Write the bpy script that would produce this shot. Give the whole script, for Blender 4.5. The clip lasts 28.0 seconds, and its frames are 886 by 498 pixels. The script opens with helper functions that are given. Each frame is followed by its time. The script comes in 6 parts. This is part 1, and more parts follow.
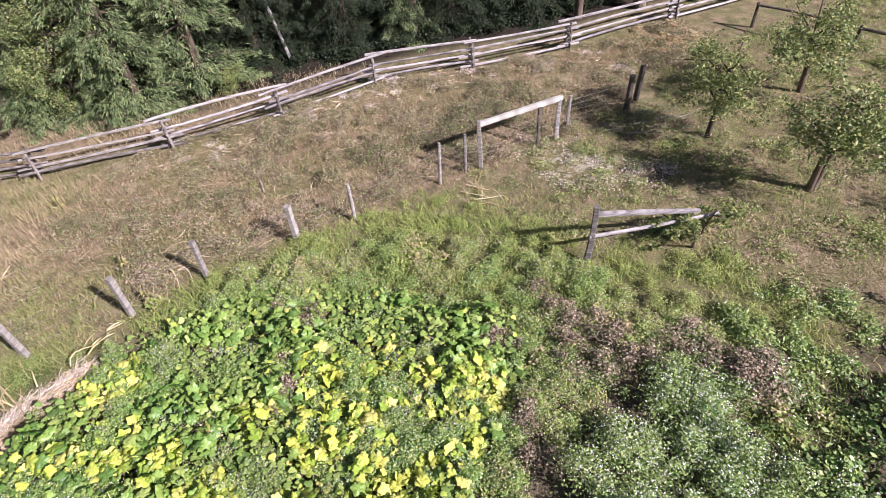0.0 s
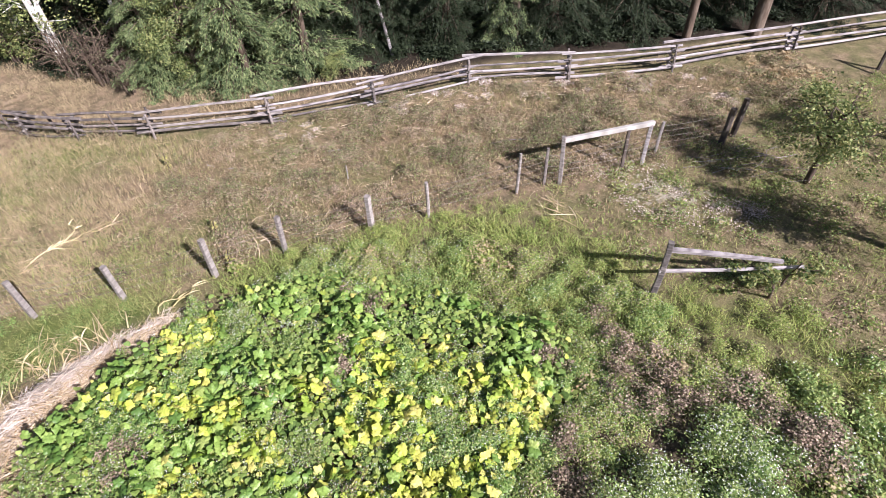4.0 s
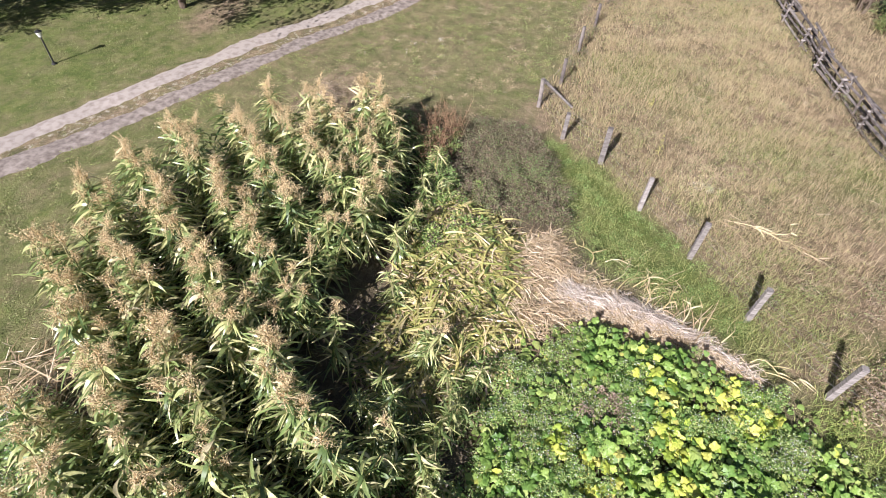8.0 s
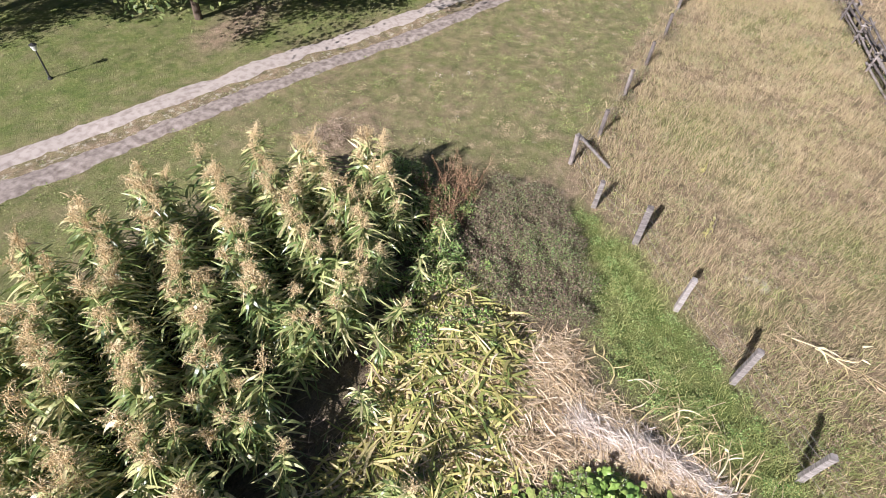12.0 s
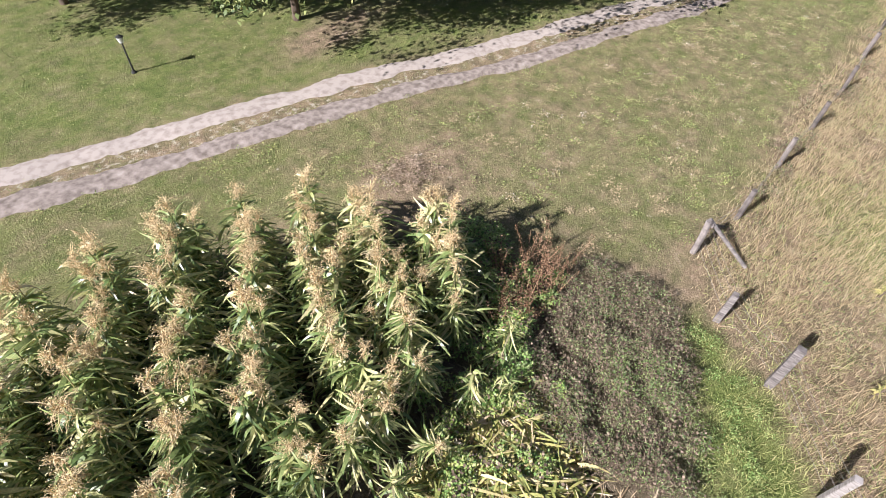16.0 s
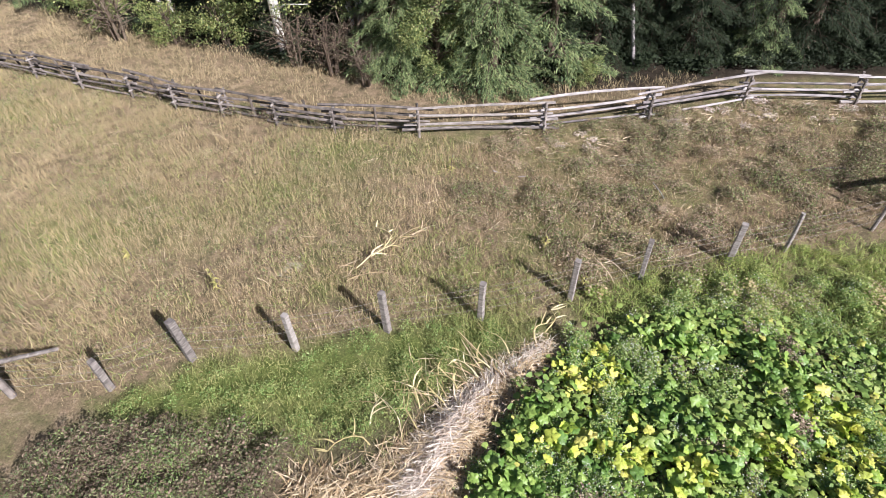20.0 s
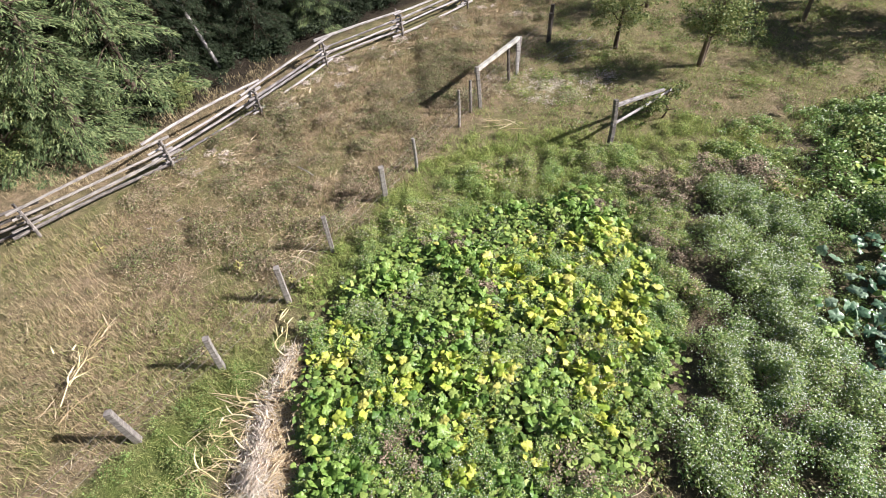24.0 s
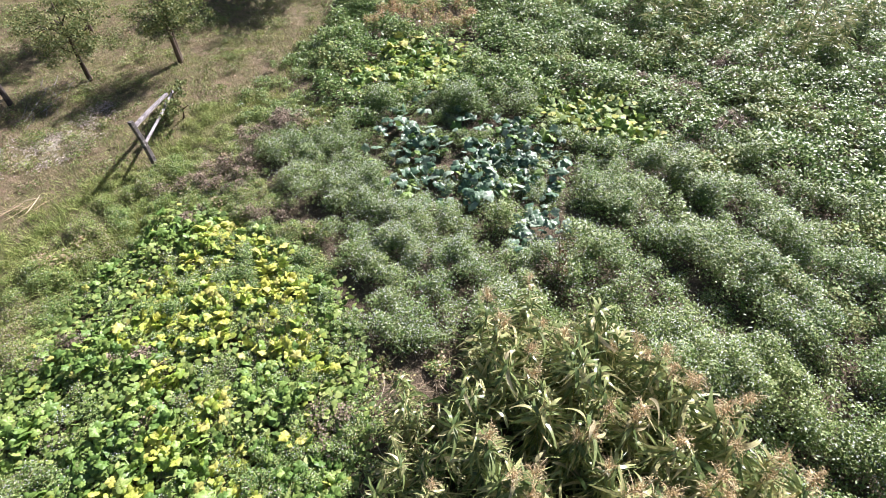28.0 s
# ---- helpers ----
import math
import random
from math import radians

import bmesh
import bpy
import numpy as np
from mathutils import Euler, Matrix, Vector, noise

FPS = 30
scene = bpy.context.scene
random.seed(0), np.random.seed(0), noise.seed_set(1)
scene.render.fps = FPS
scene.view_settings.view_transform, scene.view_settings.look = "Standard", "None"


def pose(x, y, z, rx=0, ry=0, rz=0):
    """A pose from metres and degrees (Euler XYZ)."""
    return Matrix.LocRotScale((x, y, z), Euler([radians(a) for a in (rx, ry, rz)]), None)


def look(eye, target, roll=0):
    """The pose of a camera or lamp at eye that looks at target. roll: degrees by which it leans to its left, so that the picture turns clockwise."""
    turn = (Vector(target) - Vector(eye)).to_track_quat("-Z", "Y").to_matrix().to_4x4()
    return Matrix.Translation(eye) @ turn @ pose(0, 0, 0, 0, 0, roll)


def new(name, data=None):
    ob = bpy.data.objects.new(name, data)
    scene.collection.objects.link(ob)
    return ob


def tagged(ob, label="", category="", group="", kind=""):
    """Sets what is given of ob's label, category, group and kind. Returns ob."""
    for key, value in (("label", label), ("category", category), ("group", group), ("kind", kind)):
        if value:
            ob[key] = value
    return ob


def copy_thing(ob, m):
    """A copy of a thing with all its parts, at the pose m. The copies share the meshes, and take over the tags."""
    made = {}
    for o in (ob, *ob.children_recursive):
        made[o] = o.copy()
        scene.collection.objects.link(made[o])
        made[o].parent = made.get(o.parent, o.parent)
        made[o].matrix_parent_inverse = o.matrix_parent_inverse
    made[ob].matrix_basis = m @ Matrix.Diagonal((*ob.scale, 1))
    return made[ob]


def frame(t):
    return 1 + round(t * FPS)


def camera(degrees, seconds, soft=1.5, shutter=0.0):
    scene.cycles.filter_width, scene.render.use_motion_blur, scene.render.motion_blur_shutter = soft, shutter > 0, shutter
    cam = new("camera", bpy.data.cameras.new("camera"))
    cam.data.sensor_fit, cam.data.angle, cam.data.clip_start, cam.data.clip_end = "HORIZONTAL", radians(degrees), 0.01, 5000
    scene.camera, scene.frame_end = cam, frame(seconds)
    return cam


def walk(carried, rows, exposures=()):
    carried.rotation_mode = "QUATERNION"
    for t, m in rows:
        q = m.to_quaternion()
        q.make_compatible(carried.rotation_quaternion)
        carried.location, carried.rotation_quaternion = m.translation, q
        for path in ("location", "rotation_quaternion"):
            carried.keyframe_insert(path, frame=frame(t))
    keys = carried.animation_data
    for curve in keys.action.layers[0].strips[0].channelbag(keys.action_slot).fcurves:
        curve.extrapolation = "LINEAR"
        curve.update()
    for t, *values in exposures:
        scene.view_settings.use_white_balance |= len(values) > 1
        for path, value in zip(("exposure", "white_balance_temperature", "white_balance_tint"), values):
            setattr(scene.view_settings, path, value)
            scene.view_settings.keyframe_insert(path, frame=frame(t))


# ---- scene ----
S = 1.15
cam = camera(78.7, 28.0, soft=0.75)
# seconds, eye, target, roll; in plan units of S metres
PATH = [
    (0, (1.286, 1.002, 8.034), (0.882, 2.397, 6.659), -6.4),
    (0.5, (1.368, 1.044, 8.103), (1.064, 2.449, 6.712), -7.2),
    (1, (1.408, 0.974, 8.134), (1.324, 2.393, 6.727), -7.9),
    (1.5, (1.466, 0.936, 8.162), (1.458, 2.353, 6.751), -8.1),
    (2, (1.481, 0.894, 8.264), (1.499, 2.309, 6.851), -8.1),
    (2.5, (1.464, 0.88, 8.253), (1.493, 2.3, 6.845), -8.3),
    (4.5, (1.155, 1.168, 8.414), (0.172, 2.259, 7.056), -2.4),
    (4.8, (0.953, 1.359, 8.312), (-0.21, 2.258, 6.955), -1.3),
    (5, (0.896, 1.264, 8.209), (-0.373, 2.026, 6.864), -0.2),
    (5.5, (0.638, 1.065, 8.203), (-0.796, 1.344, 6.837), 2.6),
    (6, (0.255, 0.655, 8.674), (-1.127, 0.516, 7.234), 3.1),
    (6.5, (0.212, 0.544, 8.655), (-1.144, 0.293, 7.207), 3.7),
    (7, (-0.058, 0.492, 8.625), (-1.405, 0.211, 7.173), 3.9),
    (7.5, (-0.327, 0.495, 8.685), (-1.669, 0.206, 7.232), 3.9),
    (8, (-0.448, 0.521, 8.689), (-1.794, 0.233, 7.238), 4.0),
    (8.5, (-0.673, 0.569, 8.696), (-2.023, 0.288, 7.248), 3.9),
    (9, (-0.995, 0.574, 8.764), (-2.345, 0.306, 7.312), 4.0),
    (9.5, (-1.329, 0.507, 8.79), (-2.679, 0.261, 7.335), 4.3),
    (10, (-1.616, 0.561, 8.764), (-2.969, 0.319, 7.311), 4.0),
    (10.5, (-1.992, 0.527, 8.791), (-3.343, 0.312, 7.331), 4.1),
    (11, (-2.379, 0.546, 8.821), (-3.731, 0.347, 7.361), 4.3),
    (11.5, (-2.75, 0.435, 8.76), (-4.095, 0.193, 7.3), 4.8),
    (12, (-3.205, 0.431, 8.762), (-4.493, 0.028, 7.287), 4.9),
    (12.5, (-3.638, 0.506, 8.698), (-4.802, -0.159, 7.214), 4.3),
    (14.5, (-5.268, -0.002, 8.44), (-6.272, -0.847, 6.93), 3.3),
    (15, (-5.49, -0.146, 8.321), (-6.503, -0.986, 6.815), 3.4),
    (15.5, (-5.745, -0.299, 8.176), (-6.769, -1.13, 6.673), 3.6),
    (16, (-5.92, -0.403, 8.166), (-7.05, -1.098, 6.67), 3.5),
    (16.5, (-6.038, -0.503, 8.218), (-7.362, -0.7, 6.732), 3.8),
    (17, (-5.741, -0.861, 7.752), (-7.114, -0.453, 6.356), 4.7),
    (17.5, (-5.794, -0.927, 7.524), (-7.121, -0.321, 6.156), 3.8),
    (18, (-5.902, -0.998, 7.597), (-7.199, -0.335, 6.227), 3.7),
    (18.5, (-6.008, -1.082, 7.726), (-7.286, -0.395, 6.35), 3.7),
    (19, (-5.934, -1.057, 7.833), (-7.143, -0.23, 6.471), 2.4),
    (19.5, (-5.828, -1.082, 7.954), (-6.854, -0.016, 6.608), 0.1),
    (20, (-5.847, -1.064, 8.185), (-6.541, 0.224, 6.822), -1.6),
    (20.5, (-5.822, -1.243, 8.374), (-6.119, 0.181, 7.001), -2.8),
    (21, (-5.693, -1.315, 8.527), (-5.716, 0.123, 7.137), -4.1),
    (21.5, (-5.579, -1.413, 8.628), (-5.381, -0.006, 7.22), -5.1),
    (23.5, (-5.642, -1.506, 8.644), (-5.366, -0.115, 7.234), -4.7),
    (24, (-5.544, -1.435, 9.017), (-5.212, -0.098, 7.567), -3.7),
    (24.5, (-5.663, -1.426, 9.166), (-4.998, -0.249, 7.692), -3.1),
    (25, (-5.82, -1.448, 9.115), (-4.89, -0.469, 7.64), -2.3),
    (25.5, (-5.867, -1.529, 9.181), (-4.875, -0.618, 7.703), -1.9),
    (26, (-5.787, -1.699, 9.208), (-4.79, -0.797, 7.727), -2.2),
    (26.5, (-5.733, -1.801, 9.303), (-4.638, -1.047, 7.81), -2.1),
    (27, (-6.037, -2.047, 9.207), (-4.809, -1.498, 7.727), -1.5),
    (27.5, (-6.07, -2.048, 9.081), (-4.816, -1.558, 7.602), -1.4),
    (28, (-6.138, -1.987, 9.042), (-4.875, -1.518, 7.564), -1.2),
]
walk(cam, [(t, look([S * c for c in eye], [S * c for c in target], roll)) for t, eye, target, roll in PATH], [(0.0, 0.76, 6150, 26), (2.5, 0.82, 6150, 26), (6.0, 0.75, 6100, 18), (11.0, 0.76, 6100, 18), (16.0, 0.92, 6100, 17), (18.0, 0.82, 6150, 13), (21.0, 0.7, 6150, 17), (24.0, 0.8, 6400, 12), (26.0, 0.86, 6150, 19), (28.0, 0.95, 6100, 21)])

# ---- light ----
SUN_WAY = Vector((0.79, -0.26, 0.556)).normalized()
world = bpy.data.worlds.new("sky")
scene.world = world
world.use_nodes = True
wn = world.node_tree.nodes
sky = wn.new("ShaderNodeTexSky")
sky.sky_type = "NISHITA"
sky.sun_disc = False
sky.sun_elevation = math.asin(SUN_WAY.z)
sky.sun_rotation = math.atan2(SUN_WAY.x, SUN_WAY.y)
sky.air_density, sky.dust_density = 1.0, 1.2
wn["Background"].inputs[1].default_value = 0.036
world.node_tree.links.new(sky.outputs[0], wn["Background"].inputs[0])
sun = new("sun", bpy.data.lights.new("sun", "SUN"))
sun.data.energy, sun.data.angle, sun.data.color = 5.0, radians(0.6), (1.0, 0.96, 0.9)
sun.matrix_world = look(SUN_WAY * 60, (0, 0, 0))

# ---- materials ----
def link(nt, a, b):
    nt.links.new(a, b)


def ramp_node(nt, stops):
    r = nt.nodes.new("ShaderNodeValToRGB")
    while len(r.color_ramp.elements) < len(stops):
        r.color_ramp.elements.new(0.5)
    for e, (p, c) in zip(r.color_ramp.elements, stops):
        e.position, e.color = p, (*c, 1)
    return r


def surface(name, stops, scale=8.0, detail=6.0, rough=0.85, bump=0.3, bump_scale=60.0, stretch=(1, 1, 1), coords="Object"):
    """Noise-driven colour with a fine relief."""
    m = bpy.data.materials.new(name)
    m.use_nodes = True
    nt = m.node_tree
    bsdf = nt.nodes["Principled BSDF"]
    tc = nt.nodes.new("ShaderNodeTexCoord")
    mp = nt.nodes.new("ShaderNodeMapping")
    mp.inputs["Scale"].default_value = stretch
    link(nt, tc.outputs[coords], mp.inputs[0])
    n1 = nt.nodes.new("ShaderNodeTexNoise")
    n1.inputs["Scale"].default_value, n1.inputs["Detail"].default_value = scale, detail
    link(nt, mp.outputs[0], n1.inputs["Vector"])
    r = ramp_node(nt, stops)
    oi = nt.nodes.new("ShaderNodeObjectInfo")
    add = nt.nodes.new("ShaderNodeMath")
    add.operation = "MULTIPLY_ADD"
    add.inputs[1].default_value = 0.3
    link(nt, oi.outputs["Random"], add.inputs[0])
    sub = nt.nodes.new("ShaderNodeMath")
    sub.operation = "SUBTRACT"
    sub.inputs[1].default_value = 0.15
    link(nt, n1.outputs["Fac"], sub.inputs[0])
    link(nt, sub.outputs[0], add.inputs[2])
    link(nt, add.outputs[0], r.inputs[0])
    link(nt, r.outputs[0], bsdf.inputs["Base Color"])
    bsdf.inputs["Roughness"].default_value = rough
    n2 = nt.nodes.new("ShaderNodeTexNoise")
    n2.inputs["Scale"].default_value, n2.inputs["Detail"].default_value = bump_scale, 4
    link(nt, mp.outputs[0], n2.inputs["Vector"])
    b = nt.nodes.new("ShaderNodeBump")
    b.inputs["Strength"].default_value, b.inputs["Distance"].default_value = bump, 0.02
    link(nt, n2.outputs["Fac"], b.inputs["Height"])
    link(nt, b.outputs[0], bsdf.inputs["Normal"])
    return m


def leafy(name, stops, rough=0.6, through_light=0.25, island=True, patch=0.0, patch_scale=0.6):
    """Leaf surface: colour varies leaf by leaf, and by patches; some light passes through."""
    m = bpy.data.materials.new(name)
    m.use_nodes = True
    nt = m.node_tree
    bsdf = nt.nodes["Principled BSDF"]
    out = nt.nodes["Material Output"]
    r = ramp_node(nt, stops)
    if island:
        src = nt.nodes.new("ShaderNodeNewGeometry").outputs["Random Per Island"]
    else:
        src = nt.nodes.new("ShaderNodeObjectInfo").outputs["Random"]
    geo = nt.nodes.new("ShaderNodeNewGeometry")
    n = nt.nodes.new("ShaderNodeTexNoise")
    n.inputs["Scale"].default_value, n.inputs["Detail"].default_value = patch_scale, 3
    link(nt, geo.outputs["Position"], n.inputs["Vector"])
    mix = nt.nodes.new("ShaderNodeMath")
    mix.operation = "MULTIPLY_ADD"
    mix.inputs[1].default_value = patch
    link(nt, n.outputs["Fac"], mix.inputs[0])
    keep = nt.nodes.new("ShaderNodeMath")
    keep.operation = "MULTIPLY_ADD"
    keep.inputs[1].default_value, keep.inputs[2].default_value = 1 - patch * 0.6, -patch * 0.2
    link(nt, src, keep.inputs[0])
    link(nt, keep.outputs[0], mix.inputs[2])
    link(nt, mix.outputs[0], r.inputs[0])
    fine = nt.nodes.new("ShaderNodeTexNoise")
    fine.inputs["Scale"].default_value = 35
    link(nt, geo.outputs["Position"], fine.inputs["Vector"])
    hsv = nt.nodes.new("ShaderNodeHueSaturation")
    val = nt.nodes.new("ShaderNodeMath")
    val.operation = "MULTIPLY_ADD"
    val.inputs[1].default_value, val.inputs[2].default_value = 1.1, 0.45
    link(nt, fine.outputs["Fac"], val.inputs[0])
    link(nt, val.outputs[0], hsv.inputs["Value"])
    link(nt, r.outputs[0], hsv.inputs["Color"])
    link(nt, hsv.outputs[0], bsdf.inputs["Base Color"])
    bsdf.inputs["Roughness"].default_value = rough
    bsdf.inputs["Specular IOR Level"].default_value = 0.5
    tr = nt.nodes.new("ShaderNodeBsdfTranslucent")
    link(nt, hsv.outputs[0], tr.inputs["Color"])
    ms = nt.nodes.new("ShaderNodeMixShader")
    ms.inputs[0].default_value = through_light * 0.65
    link(nt, bsdf.outputs[0], ms.inputs[1])
    link(nt, tr.outputs[0], ms.inputs[2])
    link(nt, ms.outputs[0], out.inputs["Surface"])
    return m


M_WOOD_PALE = surface("weathered_pale_wood", [(0.25, (0.16, 0.14, 0.145)), (0.5, (0.37, 0.34, 0.345)), (0.75, (0.58, 0.54, 0.54))], 3.0, 8, 0.85, 0.5, 40, (1, 1, 6))
M_WOOD_GREY = surface("weathered_grey_wood", [(0.25, (0.12, 0.105, 0.1)), (0.5, (0.28, 0.25, 0.235)), (0.75, (0.46, 0.42, 0.4))], 4.0, 8, 0.9, 0.6, 45, (1, 1, 6))
M_WOOD_DARK = surface("dark_old_wood", [(0.25, (0.05, 0.04, 0.035)), (0.55, (0.13, 0.105, 0.09)), (0.8, (0.22, 0.19, 0.16))], 5.0, 8, 0.9, 0.6, 45)
M_BEAM = surface("bleached_sawn_wood", [(0.25, (0.34, 0.32, 0.3)), (0.5, (0.55, 0.52, 0.49)), (0.75, (0.7, 0.67, 0.63))], 3.0, 8, 0.85, 0.4, 40)
M_WOOD_OLD = surface("old_lichened_wood", [(0.25, (0.07, 0.06, 0.055)), (0.5, (0.18, 0.155, 0.145)), (0.75, (0.34, 0.3, 0.28))], 5.0, 8, 0.9, 0.6, 45)
M_WIRE = surface("rusty_wire", [(0.3, (0.2, 0.17, 0.15)), (0.7, (0.4, 0.37, 0.34))], 20, 3, 0.5, 0.1)
M_BARK = surface("brown_bark", [(0.25, (0.05, 0.035, 0.025)), (0.55, (0.13, 0.095, 0.07)), (0.8, (0.22, 0.18, 0.14))], 6, 8, 0.95, 0.9, 18, (1, 1, 0.3))
M_BIRCH = surface("white_birch_bark", [(0.3, (0.08, 0.07, 0.06)), (0.42, (0.5, 0.48, 0.45)), (0.7, (0.72, 0.7, 0.66))], 4, 6, 0.8, 0.3, 30, (1, 1, 3))
M_METAL_BLACK = surface("black_painted_metal", [(0.3, (0.02, 0.02, 0.02)), (0.7, (0.05, 0.05, 0.05))], 12, 3, 0.45, 0.05)
M_LAMP_WHITE = surface("white_lamp_glass", [(0.3, (0.7, 0.7, 0.68)), (0.7, (0.85, 0.85, 0.83))], 6, 2, 0.3, 0.02)

M_CORN = leafy("corn_leaf", [(0.00, (0.06, 0.11, 0.035)), (0.22, (0.18, 0.255, 0.083)), (0.44, (0.37, 0.43, 0.165)), (0.63, (0.59, 0.58, 0.27)), (0.82, (0.76, 0.67, 0.39)), (1.00, (0.87, 0.78, 0.54))], 0.32, 0.3, False, 0.35, 0.35)
M_CORN_LEAVES = leafy("corn_inner_leaf", [(0.00, (0.06, 0.11, 0.035)), (0.24, (0.18, 0.255, 0.083)), (0.49, (0.37, 0.43, 0.165)), (0.73, (0.6, 0.57, 0.27)), (1.00, (0.82, 0.72, 0.46))], 0.32, 0.3, True, 0.3, 0.35)
M_CORN_STALK = leafy("corn_stalk", [(0.0, (0.16, 0.2, 0.06)), (1.0, (0.4, 0.34, 0.16))], 0.55, 0.0, False)
M_TASSEL = leafy("corn_tassel", [(0.00, (0.48, 0.35, 0.18)), (0.50, (0.69, 0.53, 0.3)), (1.00, (0.85, 0.71, 0.46))], 0.8, 0.25, True)
M_SQ_GREEN = leafy("squash_leaf_green", [(0.00, (0.045, 0.11, 0.024)), (0.33, (0.15, 0.275, 0.058)), (0.67, (0.3, 0.44, 0.1)), (1.00, (0.48, 0.57, 0.17))], 0.45, 0.3, False, 0.75, 0.9)
M_SQ_YELLOW = leafy("squash_leaf_yellow", [(0.00, (0.26, 0.4, 0.05)), (0.33, (0.44, 0.54, 0.085)), (0.67, (0.62, 0.64, 0.12)), (1.00, (0.78, 0.72, 0.22))], 0.55, 0.3, False)
M_SMALL_GREEN = leafy("small_squash_leaf_green", [(0.00, (0.06, 0.13, 0.03)), (0.33, (0.19, 0.3, 0.07)), (0.67, (0.36, 0.47, 0.12)), (1.00, (0.52, 0.55, 0.19))], 0.6, 0.3, True, 0.6, 0.9)
M_SMALL_YELLOW = leafy("small_squash_leaf_yellow", [(0.00, (0.3, 0.42, 0.07)), (0.50, (0.52, 0.57, 0.1)), (1.00, (0.7, 0.64, 0.2))], 0.6, 0.3, True)
M_SQ_DARK = leafy("squash_leaf_blue_green", [(0.00, (0.06, 0.125, 0.07)), (0.33, (0.14, 0.25, 0.15)), (0.67, (0.28, 0.4, 0.27)), (1.00, (0.44, 0.54, 0.4))], 0.28, 0.2, False)
M_SQ_STEM = leafy("squash_stem", [(0.0, (0.14, 0.2, 0.07)), (1.0, (0.25, 0.3, 0.12))], 0.6, 0.0, False)
M_WEED = leafy("weed_leaf", [(0.00, (0.055, 0.115, 0.034)), (0.33, (0.18, 0.32, 0.083)), (0.67, (0.36, 0.48, 0.155)), (1.00, (0.54, 0.59, 0.29))], 0.45, 0.25, True, 0.5, 0.5)
M_WEED_YELLOW = leafy("yellowing_weed_leaf", [(0.00, (0.16, 0.28, 0.055)), (0.50, (0.38, 0.48, 0.13)), (1.00, (0.62, 0.58, 0.26))], 0.6, 0.25, True, 0.5, 0.7)
M_WEED_GREY = leafy("greyish_weed_leaf", [(0.00, (0.06, 0.11, 0.036)), (0.33, (0.19, 0.29, 0.08)), (0.67, (0.37, 0.46, 0.15)), (1.00, (0.56, 0.6, 0.25))], 0.42, 0.25, True, 0.5, 0.5)
M_FLOWER = leafy("white_flower", [(0.0, (0.6, 0.64, 0.56)), (1.0, (0.84, 0.85, 0.8))], 0.7, 0.2, True)
M_DARKWEED = leafy("withered_brown_weed", [(0.0, (0.075, 0.053, 0.036)), (0.4, (0.2, 0.145, 0.1)), (0.74, (0.38, 0.29, 0.215)), (0.8, (0.14, 0.19, 0.08)), (1.0, (0.26, 0.31, 0.14))], 0.8, 0.1, True)
M_DOCK = leafy("rusty_dock_seed", [(0.00, (0.13, 0.07, 0.04)), (0.50, (0.29, 0.165, 0.09)), (1.00, (0.44, 0.3, 0.18))], 0.85, 0.1, True)
M_CHIP = leafy("pale_bark_chip", [(0.00, (0.4, 0.31, 0.27)), (0.50, (0.66, 0.55, 0.49)), (1.00, (0.84, 0.77, 0.7))], 0.85, 0.0, True)
M_ROSY = leafy("rosy_dry_weed", [(0.00, (0.18, 0.13, 0.09)), (0.50, (0.4, 0.3, 0.21)), (1.00, (0.62, 0.5, 0.39))], 0.85, 0.1, True)
M_ORANGE = leafy("orange_grass", [(0.00, (0.48, 0.3, 0.14)), (1.00, (0.74, 0.52, 0.29))], 0.8, 0.2, True)
M_STRAW = leafy("dry_corn_straw", [(0.00, (0.34, 0.24, 0.13)), (0.50, (0.64, 0.49, 0.31)), (1.00, (0.86, 0.73, 0.55))], 0.8, 0.15, True)
M_STRAW_WHITE = leafy("bleached_corn_straw", [(0.00, (0.45, 0.36, 0.29)), (0.50, (0.73, 0.63, 0.55)), (1.00, (0.9, 0.83, 0.76))], 0.8, 0.1, True)
M_STALK_DRY = leafy("half_dry_corn_stalk", [(0.00, (0.5, 0.42, 0.2)), (0.50, (0.72, 0.6, 0.32)), (1.00, (0.82, 0.74, 0.5))], 0.7, 0.1, False)
M_STRAW_GREEN = leafy("bent_yellow_green_corn", [(0.00, (0.1, 0.15, 0.04)), (0.33, (0.3, 0.33, 0.09)), (0.67, (0.56, 0.5, 0.18)), (1.00, (0.74, 0.62, 0.33))], 0.65, 0.25, True)
M_DRY_GRASS = leafy("dry_grass", [(0.00, (0.15, 0.17, 0.07)), (0.25, (0.34, 0.29, 0.165)), (0.50, (0.5, 0.405, 0.25)), (0.75, (0.57, 0.445, 0.265)), (1.00, (0.66, 0.56, 0.39))], 0.85, 0.2, True, 0.5, 0.35)
M_GREY_GRASS = leafy("greyish_grass", [(0.00, (0.1, 0.12, 0.045)), (0.3, (0.24, 0.2, 0.11)), (0.67, (0.46, 0.33, 0.205)), (1.00, (0.68, 0.53, 0.38))], 0.85, 0.2, True, 0.6, 0.4)
M_LUSH = leafy("lush_grass", [(0.00, (0.09, 0.14, 0.04)), (0.33, (0.23, 0.28, 0.085)), (0.67, (0.4, 0.42, 0.15)), (1.00, (0.58, 0.52, 0.26))], 0.7, 0.3, True, 0.5, 0.5)
